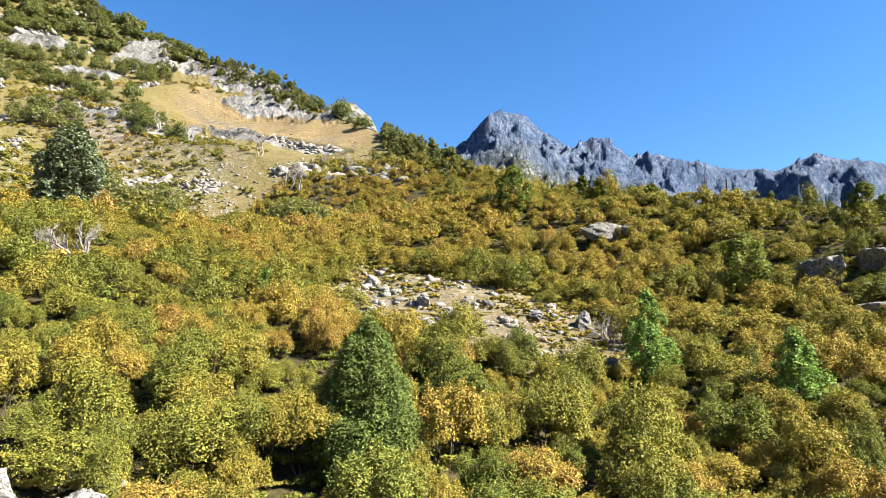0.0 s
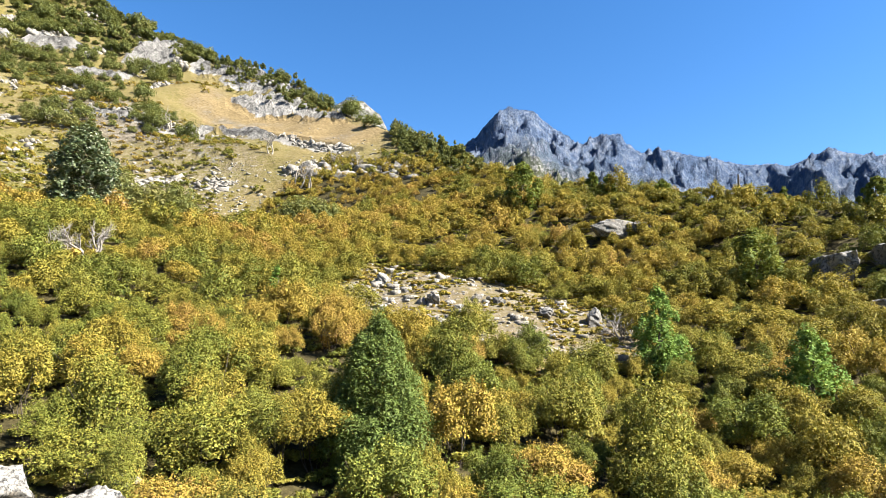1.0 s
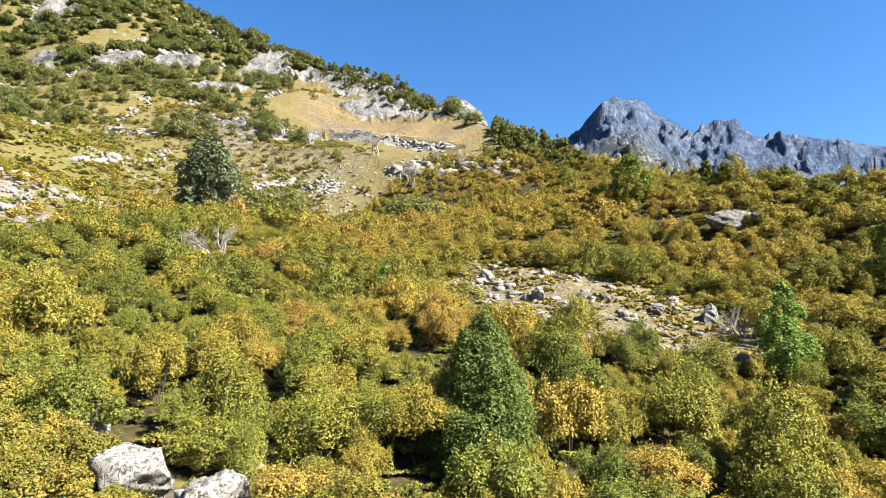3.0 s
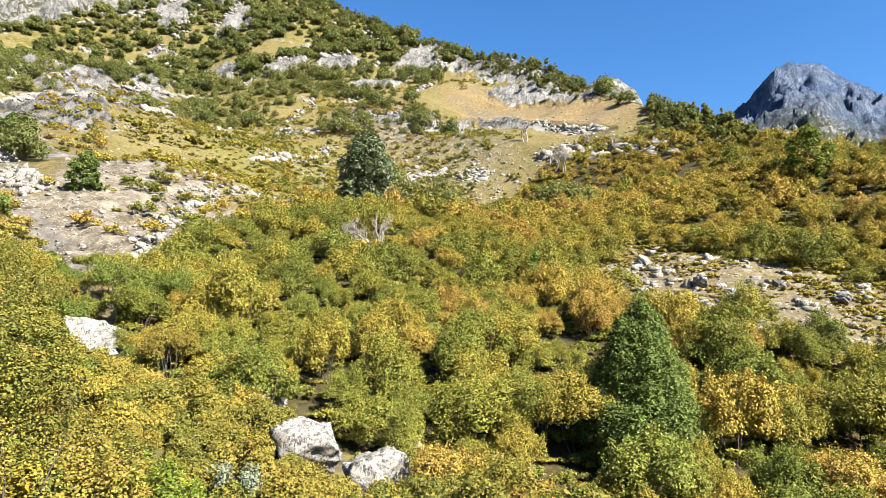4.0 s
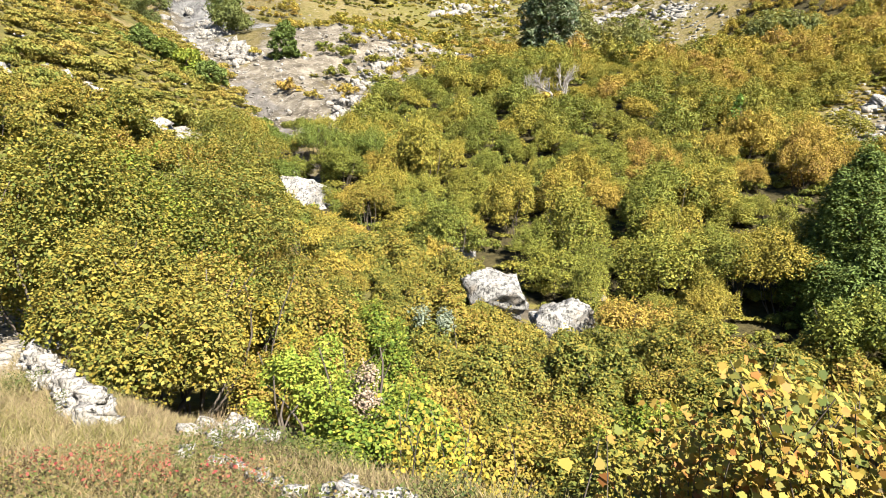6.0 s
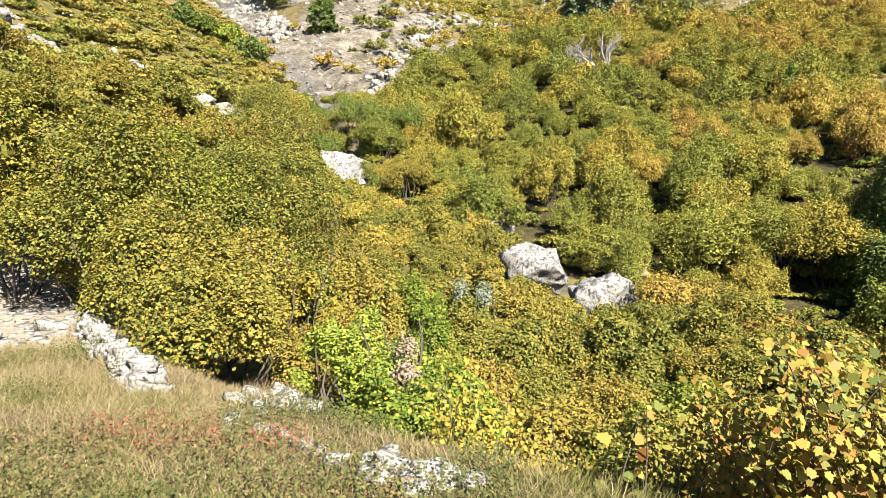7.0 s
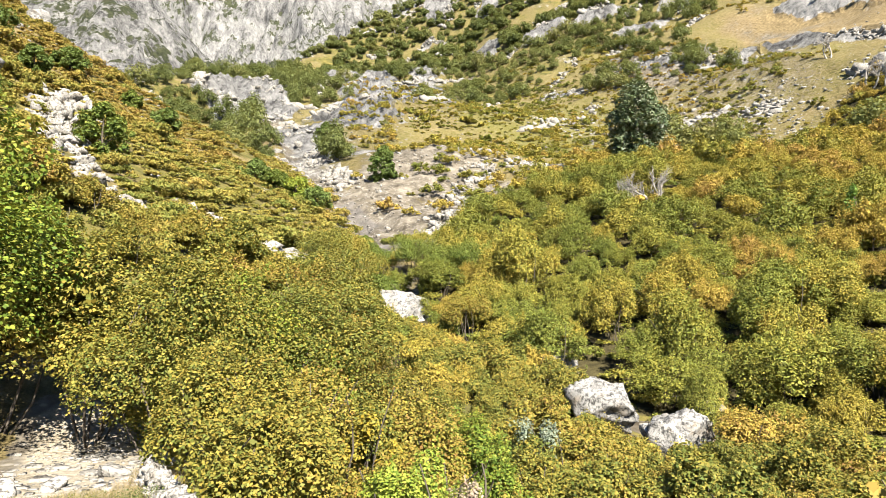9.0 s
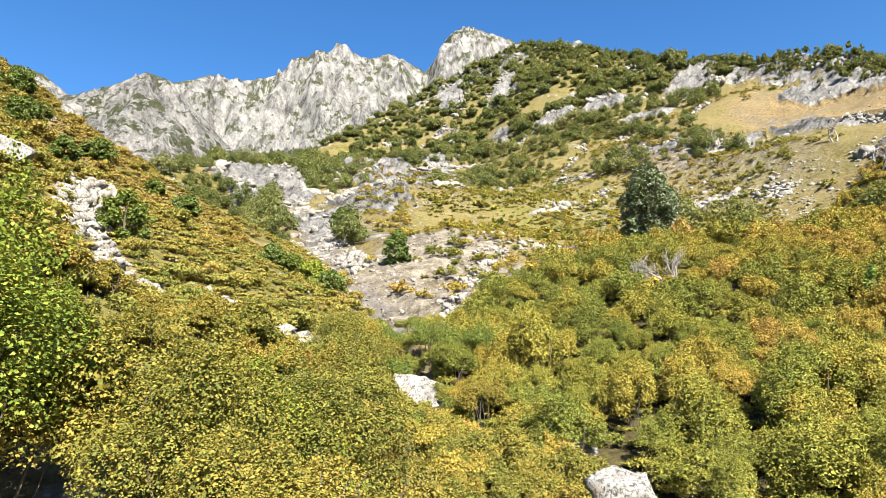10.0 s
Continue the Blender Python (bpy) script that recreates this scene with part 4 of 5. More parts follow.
def upper_growth():
    """Scattered shrubs of the open slope, and the woods below the ridges."""
    def open_test(x, y):
        return inside(x, y, BASIN) & ~in_thicket(x, y) & (x > stream_x(y) + 5) & (fbm(x, y, 20, 3, 71) + np.random.RandomState(4).uniform(-0.5, 0.5, len(x)) > 0.30) & (ellipse(x, y, 135, 200, 22, 62, 8) < 0.3) & ((ellipse(x, y, -1, 95, 12, 30) < 0.5) | (fbm(x, y, 6, 2, 31) > 0.05))
    x, y = crop_zone(26000, 41, lambda x, y: open_test(x, y) & (np.hypot(x - 50, y - 40) > 22), -8, 60, 55, 300, 2.6)
    z = ground(x, y)
    rng = np.random.RandomState(10)
    pr = [leaf_proto(340 + i, 1.6, rng.uniform(1.4, 2.2), 460, 0.19, 11) for i in range(5)]
    tn = np.clip(tone_field(x, y, 19) + 0.08, 0, 1)
    heap("open_slope_shrubs", pr, [(x[i], y[i], z[i] - 0.15, rng.uniform(0.45, 1.25), rng.uniform(0, 6.28), tn[i], rng.uniform(0.8, 1.2)) for i in range(len(x))],
         THICKET_STUFF, "scattered olive shrubs on the open grassy slope", "shrubs")

    def wood_test(x, y):
        z, ds, u = ground_base(x, y)
        n = fbm(x, y, 34, 3, 81) * 1.7 + np.random.RandomState(5).uniform(-0.35, 0.35, len(x))
        crest = smooth(0.94, 0.99, u)
        west = x < stream_x(y)
        east_wood = smooth(-15, 25, y - 262 - 0.3 * (x - 50)) * (1 - 0.7 * ellipse(x, y, -5, 262, 20, 44))
        return inside(x, y, BASIN) & (ds > 5) & (crag_relief(x, y)[0] < 0.25 + 0.6 * np.random.RandomState(15).rand(len(x))) & (n + 1.3 * crest * (1 - west) + 0.72 * east_wood * (1 - west) + west * (smooth(10, 40, past_spur(x, y)) * 1.15 - 0.5) - 0.9 * ellipse(x, y, 135, 200, 24, 62, 8) > 0.42 + 0.6 * smooth(290, 200, np.hypot(x, y)) * (1 - west)) & (np.hypot(x, y) > 125) & ((x / y < math.tan(radians(46))) | (np.hypot(x, y) > 260))
    x, y = crop_zone(60000, 43, wood_test, -40, 62, 125, 560, 4.6)
    z, d = ground(x, y), np.hypot(x, y)
    tn = np.clip(tone_field(x, y, 23) - 0.12, 0, 1)
    for name, sel, k, size in (("hillside_woods", d < 330, 1300, 0.26), ("upper_hillside_woods", d >= 330, 640, 0.4)):
        pr = [leaf_proto(380 + i, 2.7, rng.uniform(4.4, 6.2), k, size, 26) for i in range(6)]
        heap(name, pr, [(x[i], y[i], z[i] - 0.4, 0.55 + 1.2 * rng.rand() ** 1.6, rng.uniform(0, 6.28), tn[i], rng.uniform(0.85, 1.3)) for i in np.nonzero(sel)[0]],
             WOODS, "dull green open woods among rocks below the ridge", "woods")


def ridge_trees():
    """The line of tall grey-green trees on the eastern ridge."""
    rng = np.random.RandomState(18)
    crest = RIDGE_EAST[2:8]
    out = []
    for (ax, ay, _), (bx, by, _) in zip(crest[:-1], crest[1:]):
        n = int(math.hypot(bx - ax, by - ay) / 0.4)
        for i in range(n):
            t = rng.rand()
            off = abs(rng.normal()) * 9 - 2
            x, y = ax + (bx - ax) * t, ay + (by - ay) * t
            x, y = x - off * 0.75, y - off * 0.65
            az = math.degrees(math.atan2(x, y))
            if not 39 < az < 44.5 and vnoise(np.array([x / 16]), np.array([y / 16]), 3)[0] > 0.12:
                out.append((x, y))
    x, y = np.array(out).T
    z = ground(x, y)
    pr = [leaf_proto(420 + i, 1.35, rng.uniform(4.5, 7.0), 300, 0.3, 14) for i in range(6)]
    heap("ridge_trees", pr, [(x[i], y[i], z[i] - 0.4, rng.uniform(0.55, 1.1), rng.uniform(0, 6.28), rng.uniform(0.1, 0.8), rng.uniform(0.85, 1.25)) for i in range(len(x))],
         WOODS, "line of slender grey-green trees along the ridge", "trees")


def outcrops():
    """Countless pale stones and ledges on the flanks."""
    rng = np.random.RandomState(12)
    protos = [(v * np.array((0.62, 0.5, 0.42)), f) for v, f in BLOCKS]

    def stones(name, seed, n, test, az0, az1, d0, d1, gap, s0, s1, label):
        x, y = crop_zone(n, seed, test, az0, az1, d0, d1, gap)
        z = ground(x, y)
        r = np.random.RandomState(seed)
        heap(name, protos, [(x[i], y[i], z[i] - 0.25 * s0, s0 + (s1 - s0) * r.rand() ** 3.5, r.uniform(0, 6.28), 0.5, r.uniform(0.5, 1.4)) for i in range(len(x))], LIMESTONE_STUFF, label, "stones")

    def ledge(line, seed, wide, tall, label):
        v, f = broken_rock(line, wide, tall, seed)
        tagged(new("rock_ledge", raw_mesh("rock_ledge", v, f, LIMESTONE_STUFF)), label, "rock ledge", kind="stuff")

    ledge(LEDGE[:3], 61, 4.0, 2.4, "broken white limestone ledge crossing the dry slope")
    ledge(LEDGE[2:], 71, 4.0, 2.2, "broken white limestone ledge below the meadow")
    ledge([(108, 152, 0), (120, 122, 0), (126, 102, 0)], 63, 7.0, 3.0, "jagged limestone crags at the foot of the ridge")
    ledge([(60, 178, 0), (78, 172, 0), (92, 158, 0)], 69, 6.0, 1.6, "low pale ledges on the stony slope")
    ledge([(52, 150, 0), (66, 140, 0), (80, 120, 0)], 70, 5.0, 1.4, "low pale ledges on the stony slope")
    ledge([(2, 130, 0), (14, 116, 0), (22, 104, 0)], 73, 3.5, 1.3, "low pale ledges above the scree")
    ledge([(-14, 104, 0), (-19, 120, 0), (-26, 138, 0)], 74, 3.5, 1.3, "white bedrock in the dry gully")
    ledge([(10, 112, 0), (5, 96, 0), (1, 82, 0)], 75, 4.0, 0.9, "grey broken strata showing through the scree")
    ledge([(5, 78, 0), (1, 68, 0), (-3, 60, 0)], 77, 3.5, 1.2, "pale broken rocks along the edge of the scree")
    ledge([(-32, 52, 0), (-26, 47, 0), (-21, 43, 0)], 78, 3.0, 1.5, "white limestone rocks strewn down the slope")
    ledge([(-40, 68, 0), (-37, 63, 0), (-31, 52, 0)], 79, 3.5, 1.7, "white limestone rocks strewn down the slope")
    ledge([(-20, 53, 0), (-16.5, 51, 0), (-12, 52, 0)], 80, 3.0, 1.1, "white rocks showing between the slope shrubs")
    # short ribs of rock all over the upper slope
    r = np.random.RandomState(54)
    ribs = []
    x, y = crop_zone(420, 54, lambda x, y: inside(x, y, BASIN) & (np.hypot(x, y) > 190) & (ellipse(x, y, 135, 200, 26, 62, 8) < 0.3) & (y > 190), -30, 38, 190, 540, 22)
    for i in range(len(x)):
        way = r.uniform(-0.5, 0.5) + (0.6 if x[i] > stream_x(np.array(y[i])) else 2.4)
        dx, dy = math.cos(way) * r.uniform(5, 14), math.sin(way) * r.uniform(5, 14)
        ribs.append(broken_rock([(x[i] - dx, y[i] - dy), (x[i], y[i] + 1), (x[i] + dx, y[i] + dy)], r.uniform(3, 6), r.uniform(2, 4), 100 + i))
    v, f = joined(ribs)
    tagged(new("rock_ribs", raw_mesh("rock_ribs", v, f, LIMESTONE_STUFF)), "grey limestone outcrops breaking through the wooded slope", "rocks", kind="stuff")
    jitter = lambda x: np.random.RandomState(6).uniform(-0.45, 0.45, len(x))
    stones("clearing_stones", 51, 9000, lambda x, y: (ellipse(x, y, 49, 39, 9, 16) > 0.3) & (fbm(x, y, 5, 3, 5) + jitter(x) > -0.15), 30, 75, 40, 90, 0.42, 0.12, 1.0, "pale limestone stones strewn over a dry clearing")
    stones("gully_blocks", 59, 5000, lambda x, y: (np.abs(x - stream_x(y)) < 6.5) & (fbm(x, y, 9, 3, 16) + jitter(x) > -0.1), -20, -5, 100, 300, 1.3, 0.3, 2.2, "pale limestone blocks filling the upper gully")
    stones("stream_stones", 52, 9000, lambda x, y: (np.abs(x - stream_x(y)) < 2.2) & (fbm(x, y, 7, 3, 15) + jitter(x) > 0.05), -16, 40, 24, 150, 0.6, 0.12, 0.7, "white limestone stones along the dry stream bed")
    stones("slope_stones", 53, 22000, lambda x, y: inside(x, y, BASIN) & ~in_thicket(x, y) & (fbm(x, y, 16, 4, 91, True) + jitter(x) > 0.4 + 0.35 * ellipse(x, y, 38, 196, 30, 60, 25)), -45, 55, 45, 240, 1.2, 0.15, 0.8, "pale limestone stones and ledges on open slope")
    stones("stony_slope", 55, 26000, lambda x, y: inside(x, y, BASIN) & ~in_thicket(x, y) & (x > 14) & (fbm(x, y, 22, 3, 93) + jitter(x) > 0.28 + 0.5 * ellipse(x, y, 30, 150, 22, 60, 20)) & (ellipse(x, y, 135, 200, 22, 62, 8) < 0.3), 4, 52, 95, 215, 0.95, 0.16, 1.3, "white limestone stones covering the dry slope")
    stones("scree_stones", 56, 12000, lambda x, y: (ellipse(x, y, -1, 95, 13, 32) > 0.2) & (fbm(x, y, 9, 3, 95) + jitter(x) > 0.0), -14, 12, 55, 140, 0.6, 0.08, 0.4, "grey stones lying on the washed-out scree")


def meadow_tufts():
    """Grass tufts and low shrubs of the green meadow and the scree's edge."""
    rng = np.random.RandomState(66)
    x, y = crop_zone(9000, 67, lambda x, y: (x > stream_x(y) + 3) & ~in_thicket(x, y) & (ellipse(x, y, 32, 170, 30, 85, 20) > 0.1) & (fbm(x, y, 9, 3, 68) + rng.uniform(-0.4, 0.4, len(x)) > -0.1), -8, 34, 60, 260, 1.5)
    pr = [leaf_proto(480 + i, 0.9, rng.uniform(0.4, 0.9), 80, 0.24, 6) for i in range(5)]
    z = ground(x, y)
    heap("meadow_tufts", pr, [(x[i], y[i], z[i] - 0.05, rng.uniform(0.4, 1.3) * (1 + (rng.rand() < 0.12)), rng.uniform(0, 6.28), rng.uniform(0.05, 0.6), rng.uniform(0.5, 1.2)) for i in range(len(x))], THICKET_STUFF, "low green tufts scattered over the mountain meadow", "tufts")


def path_stones():
    """Flat pale stones trodden into the path."""
    rng = np.random.RandomState(64)
    x, y = crop_zone(2600, 65, lambda x, y: line_near(x, y, PATH)[0] + rng.uniform(-0.4, 0.8, len(x)) < 1.5, -62, -18, 8, 19, 0.17)
    flat = []
    for i in range(6):
        me = block_mesh(520 + i, 1.0, rng.uniform(0.6, 0.9), 0.3, LIMESTONE, 0.4, 0.2, 2)
        v, f = np.empty(len(me.vertices) * 3, np.float32), np.empty(len(me.polygons) * 4, np.int32)
        me.vertices.foreach_get("co", v)
        me.polygons.foreach_get("vertices", f)
        flat.append((v.reshape(-1, 3), f.reshape(-1, 4)))
        bpy.data.meshes.remove(me)
    z = ground(x, y)
    heap("path_stones", flat, [(x[i], y[i], z[i], 0.04 + 0.13 * rng.rand() ** 2, rng.uniform(0, 6.28), 0.5, rng.uniform(0.6, 1.2)) for i in range(len(x))], LIMESTONE_STUFF, "pale flat stones trodden into the path", "stones")


def clearing_tufts():
    """Low dry tufts between the stones of the clearing and on the stony slope."""
    rng = np.random.RandomState(57)
    x, y = crop_zone(12000, 58, lambda x, y: (ellipse(x, y, 48, 38, 10, 18) > 0.1) & in_thicket(x, y, False) | (ellipse(x, y, 48, 38, 10, 18) > 0.1) & (fbm(x, y, 4, 2, 59) > -0.1), 28, 78, 40, 92, 0.6)
    pr = [leaf_proto(460 + i, 0.5, rng.uniform(0.3, 0.5), 110, 0.11, 6) for i in range(5)]
    z = ground(x, y)
    heap("clearing_tufts", pr, [(x[i], y[i], z[i] - 0.05, rng.uniform(0.5, 1.4), rng.uniform(0, 6.28), rng.uniform(0.3, 0.9), rng.uniform(0.6, 1.2)) for i in range(len(x))], THICKET_STUFF, "low straw and olive tufts on the stony clearing", "tufts")


# azimuth, distance and elevation of the top of each hazel on the bank, in degrees and metres
HAZELS = [(-38.5, 16.5, 14), (-34, 18, 8), (-28, 17, 4.5), (-21, 15, 4.5), (-16, 17, 4.3), (-12, 17.5, 5.2), (-9.5, 19, -0.5), (-4, 20, -5), (-18, 11.5, -2.5), (1, 20, -8),
          (-12, 12, -5), (-7, 13, -7), (-2, 14, -9), (3, 15, -9.5), (8, 16, -12), (14, 17, -14), (19, 17, -15.5), (25, 18, -14.5), (31, 17, -14.5), (38, 16, -15), (45, 17, -14.5)]
NEAR_HAZELS = [(-14.5, 11.2, -4), (-14.2, 9.2, -8.5), (-2.5, 11.5, -12.5), (3, 10, -16), (9, 11, -17.5), (15, 12, -18.5), (22, 12, -18.5), (29, 11.5, -18), (36, 10.5, -18),
               (4, 7.6, -25), (19, 8, -22.5), (27, 7.5, -22)]


def bank_hazels():
    for i, (az, d, top) in enumerate(HAZELS + NEAR_HAZELS):
        p = spot(az, d)
        tall = max(1.2, 1.7 + d * math.tan(radians(top)) - p.z)
        near = d < 12.5
        c, s = shrub_meshes(600 + i, max(1.1, 0.40 * tall), tall * 1.05, int((9500 if near else (5000 if i < 3 else 8600)) * max(1, tall / 2.4) ** 1.3), 0.062 if near else (0.1 if i < 3 else 0.07), HAZEL_GREEN if i in (0, 1, 4, 13, 24, 28, 30) else HAZEL, DIAMOND,
                            stems=6, sprouts=26, lobes=24, thick=0.035, split=True, base=0.34 if i < 3 else 0.1)
        plant("hazel", p - Vector((0, 0, 0.1)), c, s, "yellowing hazel shrub with many stems on the bank", "hazel", "hazels on the near bank")
    # bushes between the boulders and the far side of the stream bed
    for i, (az, d, tall, r, mat, label) in enumerate([(27.5, 25, 2.6, 1.7, THICKET, "brownish twiggy shrub beside the boulders"), (32, 24, 2.6, 1.6, HAZEL, "yellow-green hazel below the boulders"),
                                                     (37, 24, 1.5, 1.4, HAZEL, "yellow-green hazel in the stream bed"), (8.6, 30.5, 2.0, 1.3, THICKET, "olive shrub leaning over the stream bed"),
                                                     (7, 35, 3.0, 1.8, THICKET, "olive shrub leaning over the stream bed"), (3.5, 39, 3.0, 1.8, HAZEL, "green hazel in the gully"),
                                                     (-7, 47, 4.2, 2.4, HAZEL, "green hazel in the gully"), (-1, 52, 4.0, 2.4, FRESH, "leafy green shrub in the gully"), (4, 50, 3.6, 2.4, FRESH, "leafy green shrub in the gully"),
                                                     (-9.5, 40, 5.0, 2.6, HAZEL, "tall green hazel above the gully"), (42, 26, 1.6, 1.5, HAZEL, "yellow-green hazel in the stream bed"), (50, 24, 2.6, 1.8, HAZEL, "yellow-green hazel in the stream bed")] + [(az, d, 1.2, 1.3, THICKET if k % 2 else HAZEL, "low olive shrub in the gully") for k, (az, d) in enumerate(((-4, 31), (-1, 30), (-3, 35), (0.4, 34), (-5.8, 36.5), (-1.4, 38.5), (2.4, 36.5), (-6.5, 32), (1.5, 31), (-4.5, 40), (-2.2, 41), (-6.2, 42), (-7.4, 38.5), (-5, 33.6), (-2.4, 32.6), (-8, 35), (-8.5, 31.5), (-2.8, 27.2), (-1.6, 29), (1.3, 25.9), (3.2, 25.6), (-4, 28.6), (0.2, 27.4), (-0.6, 31.6), (3, 28)))] + [(az, d, h, 0.75 * h, FRESH if k % 3 == 0 else THICKET_GREEN, "leafy green shrub in the gully") for k, (az, d, h) in enumerate(((-5.2, 48, 2.2), (-3.6, 50.5, 2.0), (-0.6, 49, 2.4), (1.8, 50, 2.6), (0.6, 54, 2.6), (-2.2, 55, 2.4), (-4.4, 57, 2.4), (2.8, 56, 2.4), (-1.0, 60, 2.2), (-5.6, 62, 2.0), (1.4, 62, 1.8), (-3.2, 65, 1.8), (-6.4, 53, 2.4), (-7.4, 60, 2.2), (4.6, 59, 2.4), (-6.2, 70, 1.6), (3.2, 70, 1.4)))] + [(az, d, 0.6, 0.8, HAZEL, "low yellow-green shrub before the boulders") for az, d in ((17.2, 23.6), (21.5, 23.4), (13.6, 25.4), (24.3, 24.5), (11.2, 27))] + [(38.4, 30.5, 3.8, 2.0, THICKET, "olive shrub overhanging a dark hollow"), (35.5, 31, 3.6, 2.0, THICKET, "olive shrub overhanging a dark hollow"), (40.6, 33, 4.2, 2.0, THICKET, "olive shrub overhanging a dark hollow")]):
        c, s = shrub_meshes(700 + i, r, tall, 8000, 0.082, mat, TRIANGLE, stems=8, sprouts=36, lobes=15, base=0.38 if d * tall > 105 else 0.12)
        plant("shrub", spot(az, d) - Vector((0, 0, 0.1)), c, s, label, "shrub")


east_thicket()
undergrowth()
west_slope()
slope_heath()
lower_bank()
upper_growth()
ridge_trees()
outcrops()
clearing_tufts()
meadow_tufts()
path_stones()
bank_hazels()


# ---- single boulders ----
def boulder(name, az, d, size, seed, label, material=LIMESTONE, turn=0.0, lift=0.25, detail=5, rough=0.3):
    p = spot(az, d)
    ob = new(name, rock_mesh(seed, *size, material, detail, rough))
    ob.matrix_basis = pose(p.x, p.y, p.z + size[2] * lift, 0, 0, turn)
    return tagged(ob, label, "boulder")


boulder("boulder", 20.6, 25.3, (1.15, 0.95, 1.15), 3, "large white weathered boulder in the stream bed", turn=15, lift=0.42, rough=0.45)
boulder("boulder", 15.0, 27.2, (1.35, 0.9, 1.1), 5, "white boulder leaning beside another in the stream bed", turn=-25, lift=0.5, rough=0.45)
boulder("boulder", -2.4, 44.5, (2.3, 1.5, 1.6), 7, "pale grey boulder among bushes in the gully", turn=10)
boulder("boulder", 23.6, 29.5, (0.7, 0.6, 0.55), 15, "pale stone behind the large boulders")
boulder("boulder", 13.0, 30.0, (0.8, 0.6, 0.7), 17, "pale stone in the stream bed", turn=40, lift=0.6)
boulder("boulder", 12.2, 31.8, (0.7, 0.6, 0.6), 35, "pale stone in the stream bed", turn=80, lift=0.6)
boulder("boulder", 11.7, 34.0, (0.65, 0.5, 0.5), 37, "pale stone in the stream bed", turn=10, lift=0.6)
boulder("boulder", 14.0, 31.5, (0.5, 0.45, 0.45), 39, "pale stone in the stream bed", turn=120, lift=0.6)
boulder("boulder", 65.2, 87, (3.2, 1.4, 1.3), 9, "long grey rock ledge rising from the thicket", LIMESTONE_GREY, -30, 0.8)
boulder("boulder", 67.6, 88, (2.6, 1.1, 0.9), 29, "long grey rock ledge rising from the thicket", LIMESTONE_GREY, -20, 0.8)
boulder("boulder", 81.8, 72, (2.9, 1.8, 2.1), 11, "dark grey rock face rising from the thicket", LIMESTONE_GREY, 10, 0.7)
boulder("boulder", -36.6, 71, (2.9, 2.2, 2.0), 13, "pale limestone crag on the slope", LIMESTONE, 20, 0.3)
boulder("boulder", -32.3, 120, (1.6, 1.3, 1.4), 14, "pale limestone block high on the slope", LIMESTONE, 50, 0.5)
boulder("boulder", 44.1, 70, (0.9, 0.6, 0.8), 19, "pale upright rock at the edge of the clearing", LIMESTONE)
boulder("boulder", 48.6, 62, (1.3, 0.7, 0.6), 21, "pale limestone rock in the clearing", LIMESTONE, 35)
boulder("boulder", 51.0, 60, (0.8, 0.5, 0.5), 22, "pale limestone rock in the clearing", LIMESTONE, 5)
boulder("boulder", 54.5, 63, (0.8, 0.5, 0.45), 23, "grey limestone rock in the clearing", LIMESTONE_GREY, 65)
boulder("boulder", 58.8, 61, (0.8, 0.6, 0.6), 24, "grey limestone rock in the clearing", LIMESTONE_GREY, 25)
boulder("boulder", 63.0, 61, (1.2, 0.7, 1.0), 25, "grey limestone rock at the end of the clearing", LIMESTONE_GREY, 15)


boulder("boulder", 85.3, 76, (2.4, 1.4, 1.5), 31, "dark grey rock rising from the thicket", LIMESTONE_GREY, 25, 0.6)
boulder("boulder", 84.9, 64, (1.5, 1.1, 1.0), 33, "pale brown rock rising from the thicket", LIMESTONE, 40, 0.7)


# ---- single trees ----
def tree(name, az, d, tall, radius, lobes, nleaf, size, material, label, category, seed, shape=TRIANGLE, cone=False, base=0.02, bark=None, trunk=0.16):
    rng = np.random.RandomState(seed)
    p = spot(az, d)
    lo = []
    for i in range(lobes):
        t = rng.uniform(0, 1) ** (1.35 if cone else 0.9)
        w = radius * ((1.02 - t) ** 0.55 * min(1, 0.72 + 1.2 * t) if cone else math.sin(math.pi * min(1, 0.18 + 0.8 * t)) ** 0.7)
        a = rng.uniform(0, 6.283)
        r = radius * rng.uniform(0.13, 0.24) * ((1.15 - 0.75 * t) if cone else 1.0)
        q = max(0, rng.uniform(0.3, 1.0) ** 0.6 * w - r * 0.5)
        lo.append((math.cos(a) * q, math.sin(a) * q, tall * (base + (0.95 - base) * t) - r * 0.3, r, 1.7 if cone else 1.2))
    if cone:
        lo.append((0, 0, tall * 0.93, radius * 0.12, 2.4))
    c, n = crown_points(rng, lo, nleaf)
    v, f = joined([leaves(rng, c, n, size, shape), leaves(rng, *inner_points(rng, lo, 8 * lobes), 2.2 * size, shape)])
    sticks = [stem(rng, (0, 0, -0.3), (rng.normal() * 0.02 * tall, rng.normal() * 0.02 * tall, tall * 0.92), trunk, trunk * 0.12, 0.02, 8, 8)]
    for x, y, z, r, _ in lo[:: 5]:
        sticks.append(stem(rng, (0, 0, max(0.3, z - math.hypot(x, y) * 0.6)), (x, y, z), trunk * 0.3, trunk * 0.08, 0.08, 4, 4))
    sv, sf = joined(sticks)
    return plant(name, p - Vector((0, 0, 0.1)), raw_mesh("crown", v, f, material), raw_mesh("trunk", sv, sf, bark or BARK), label, category, stem_name="trunk")


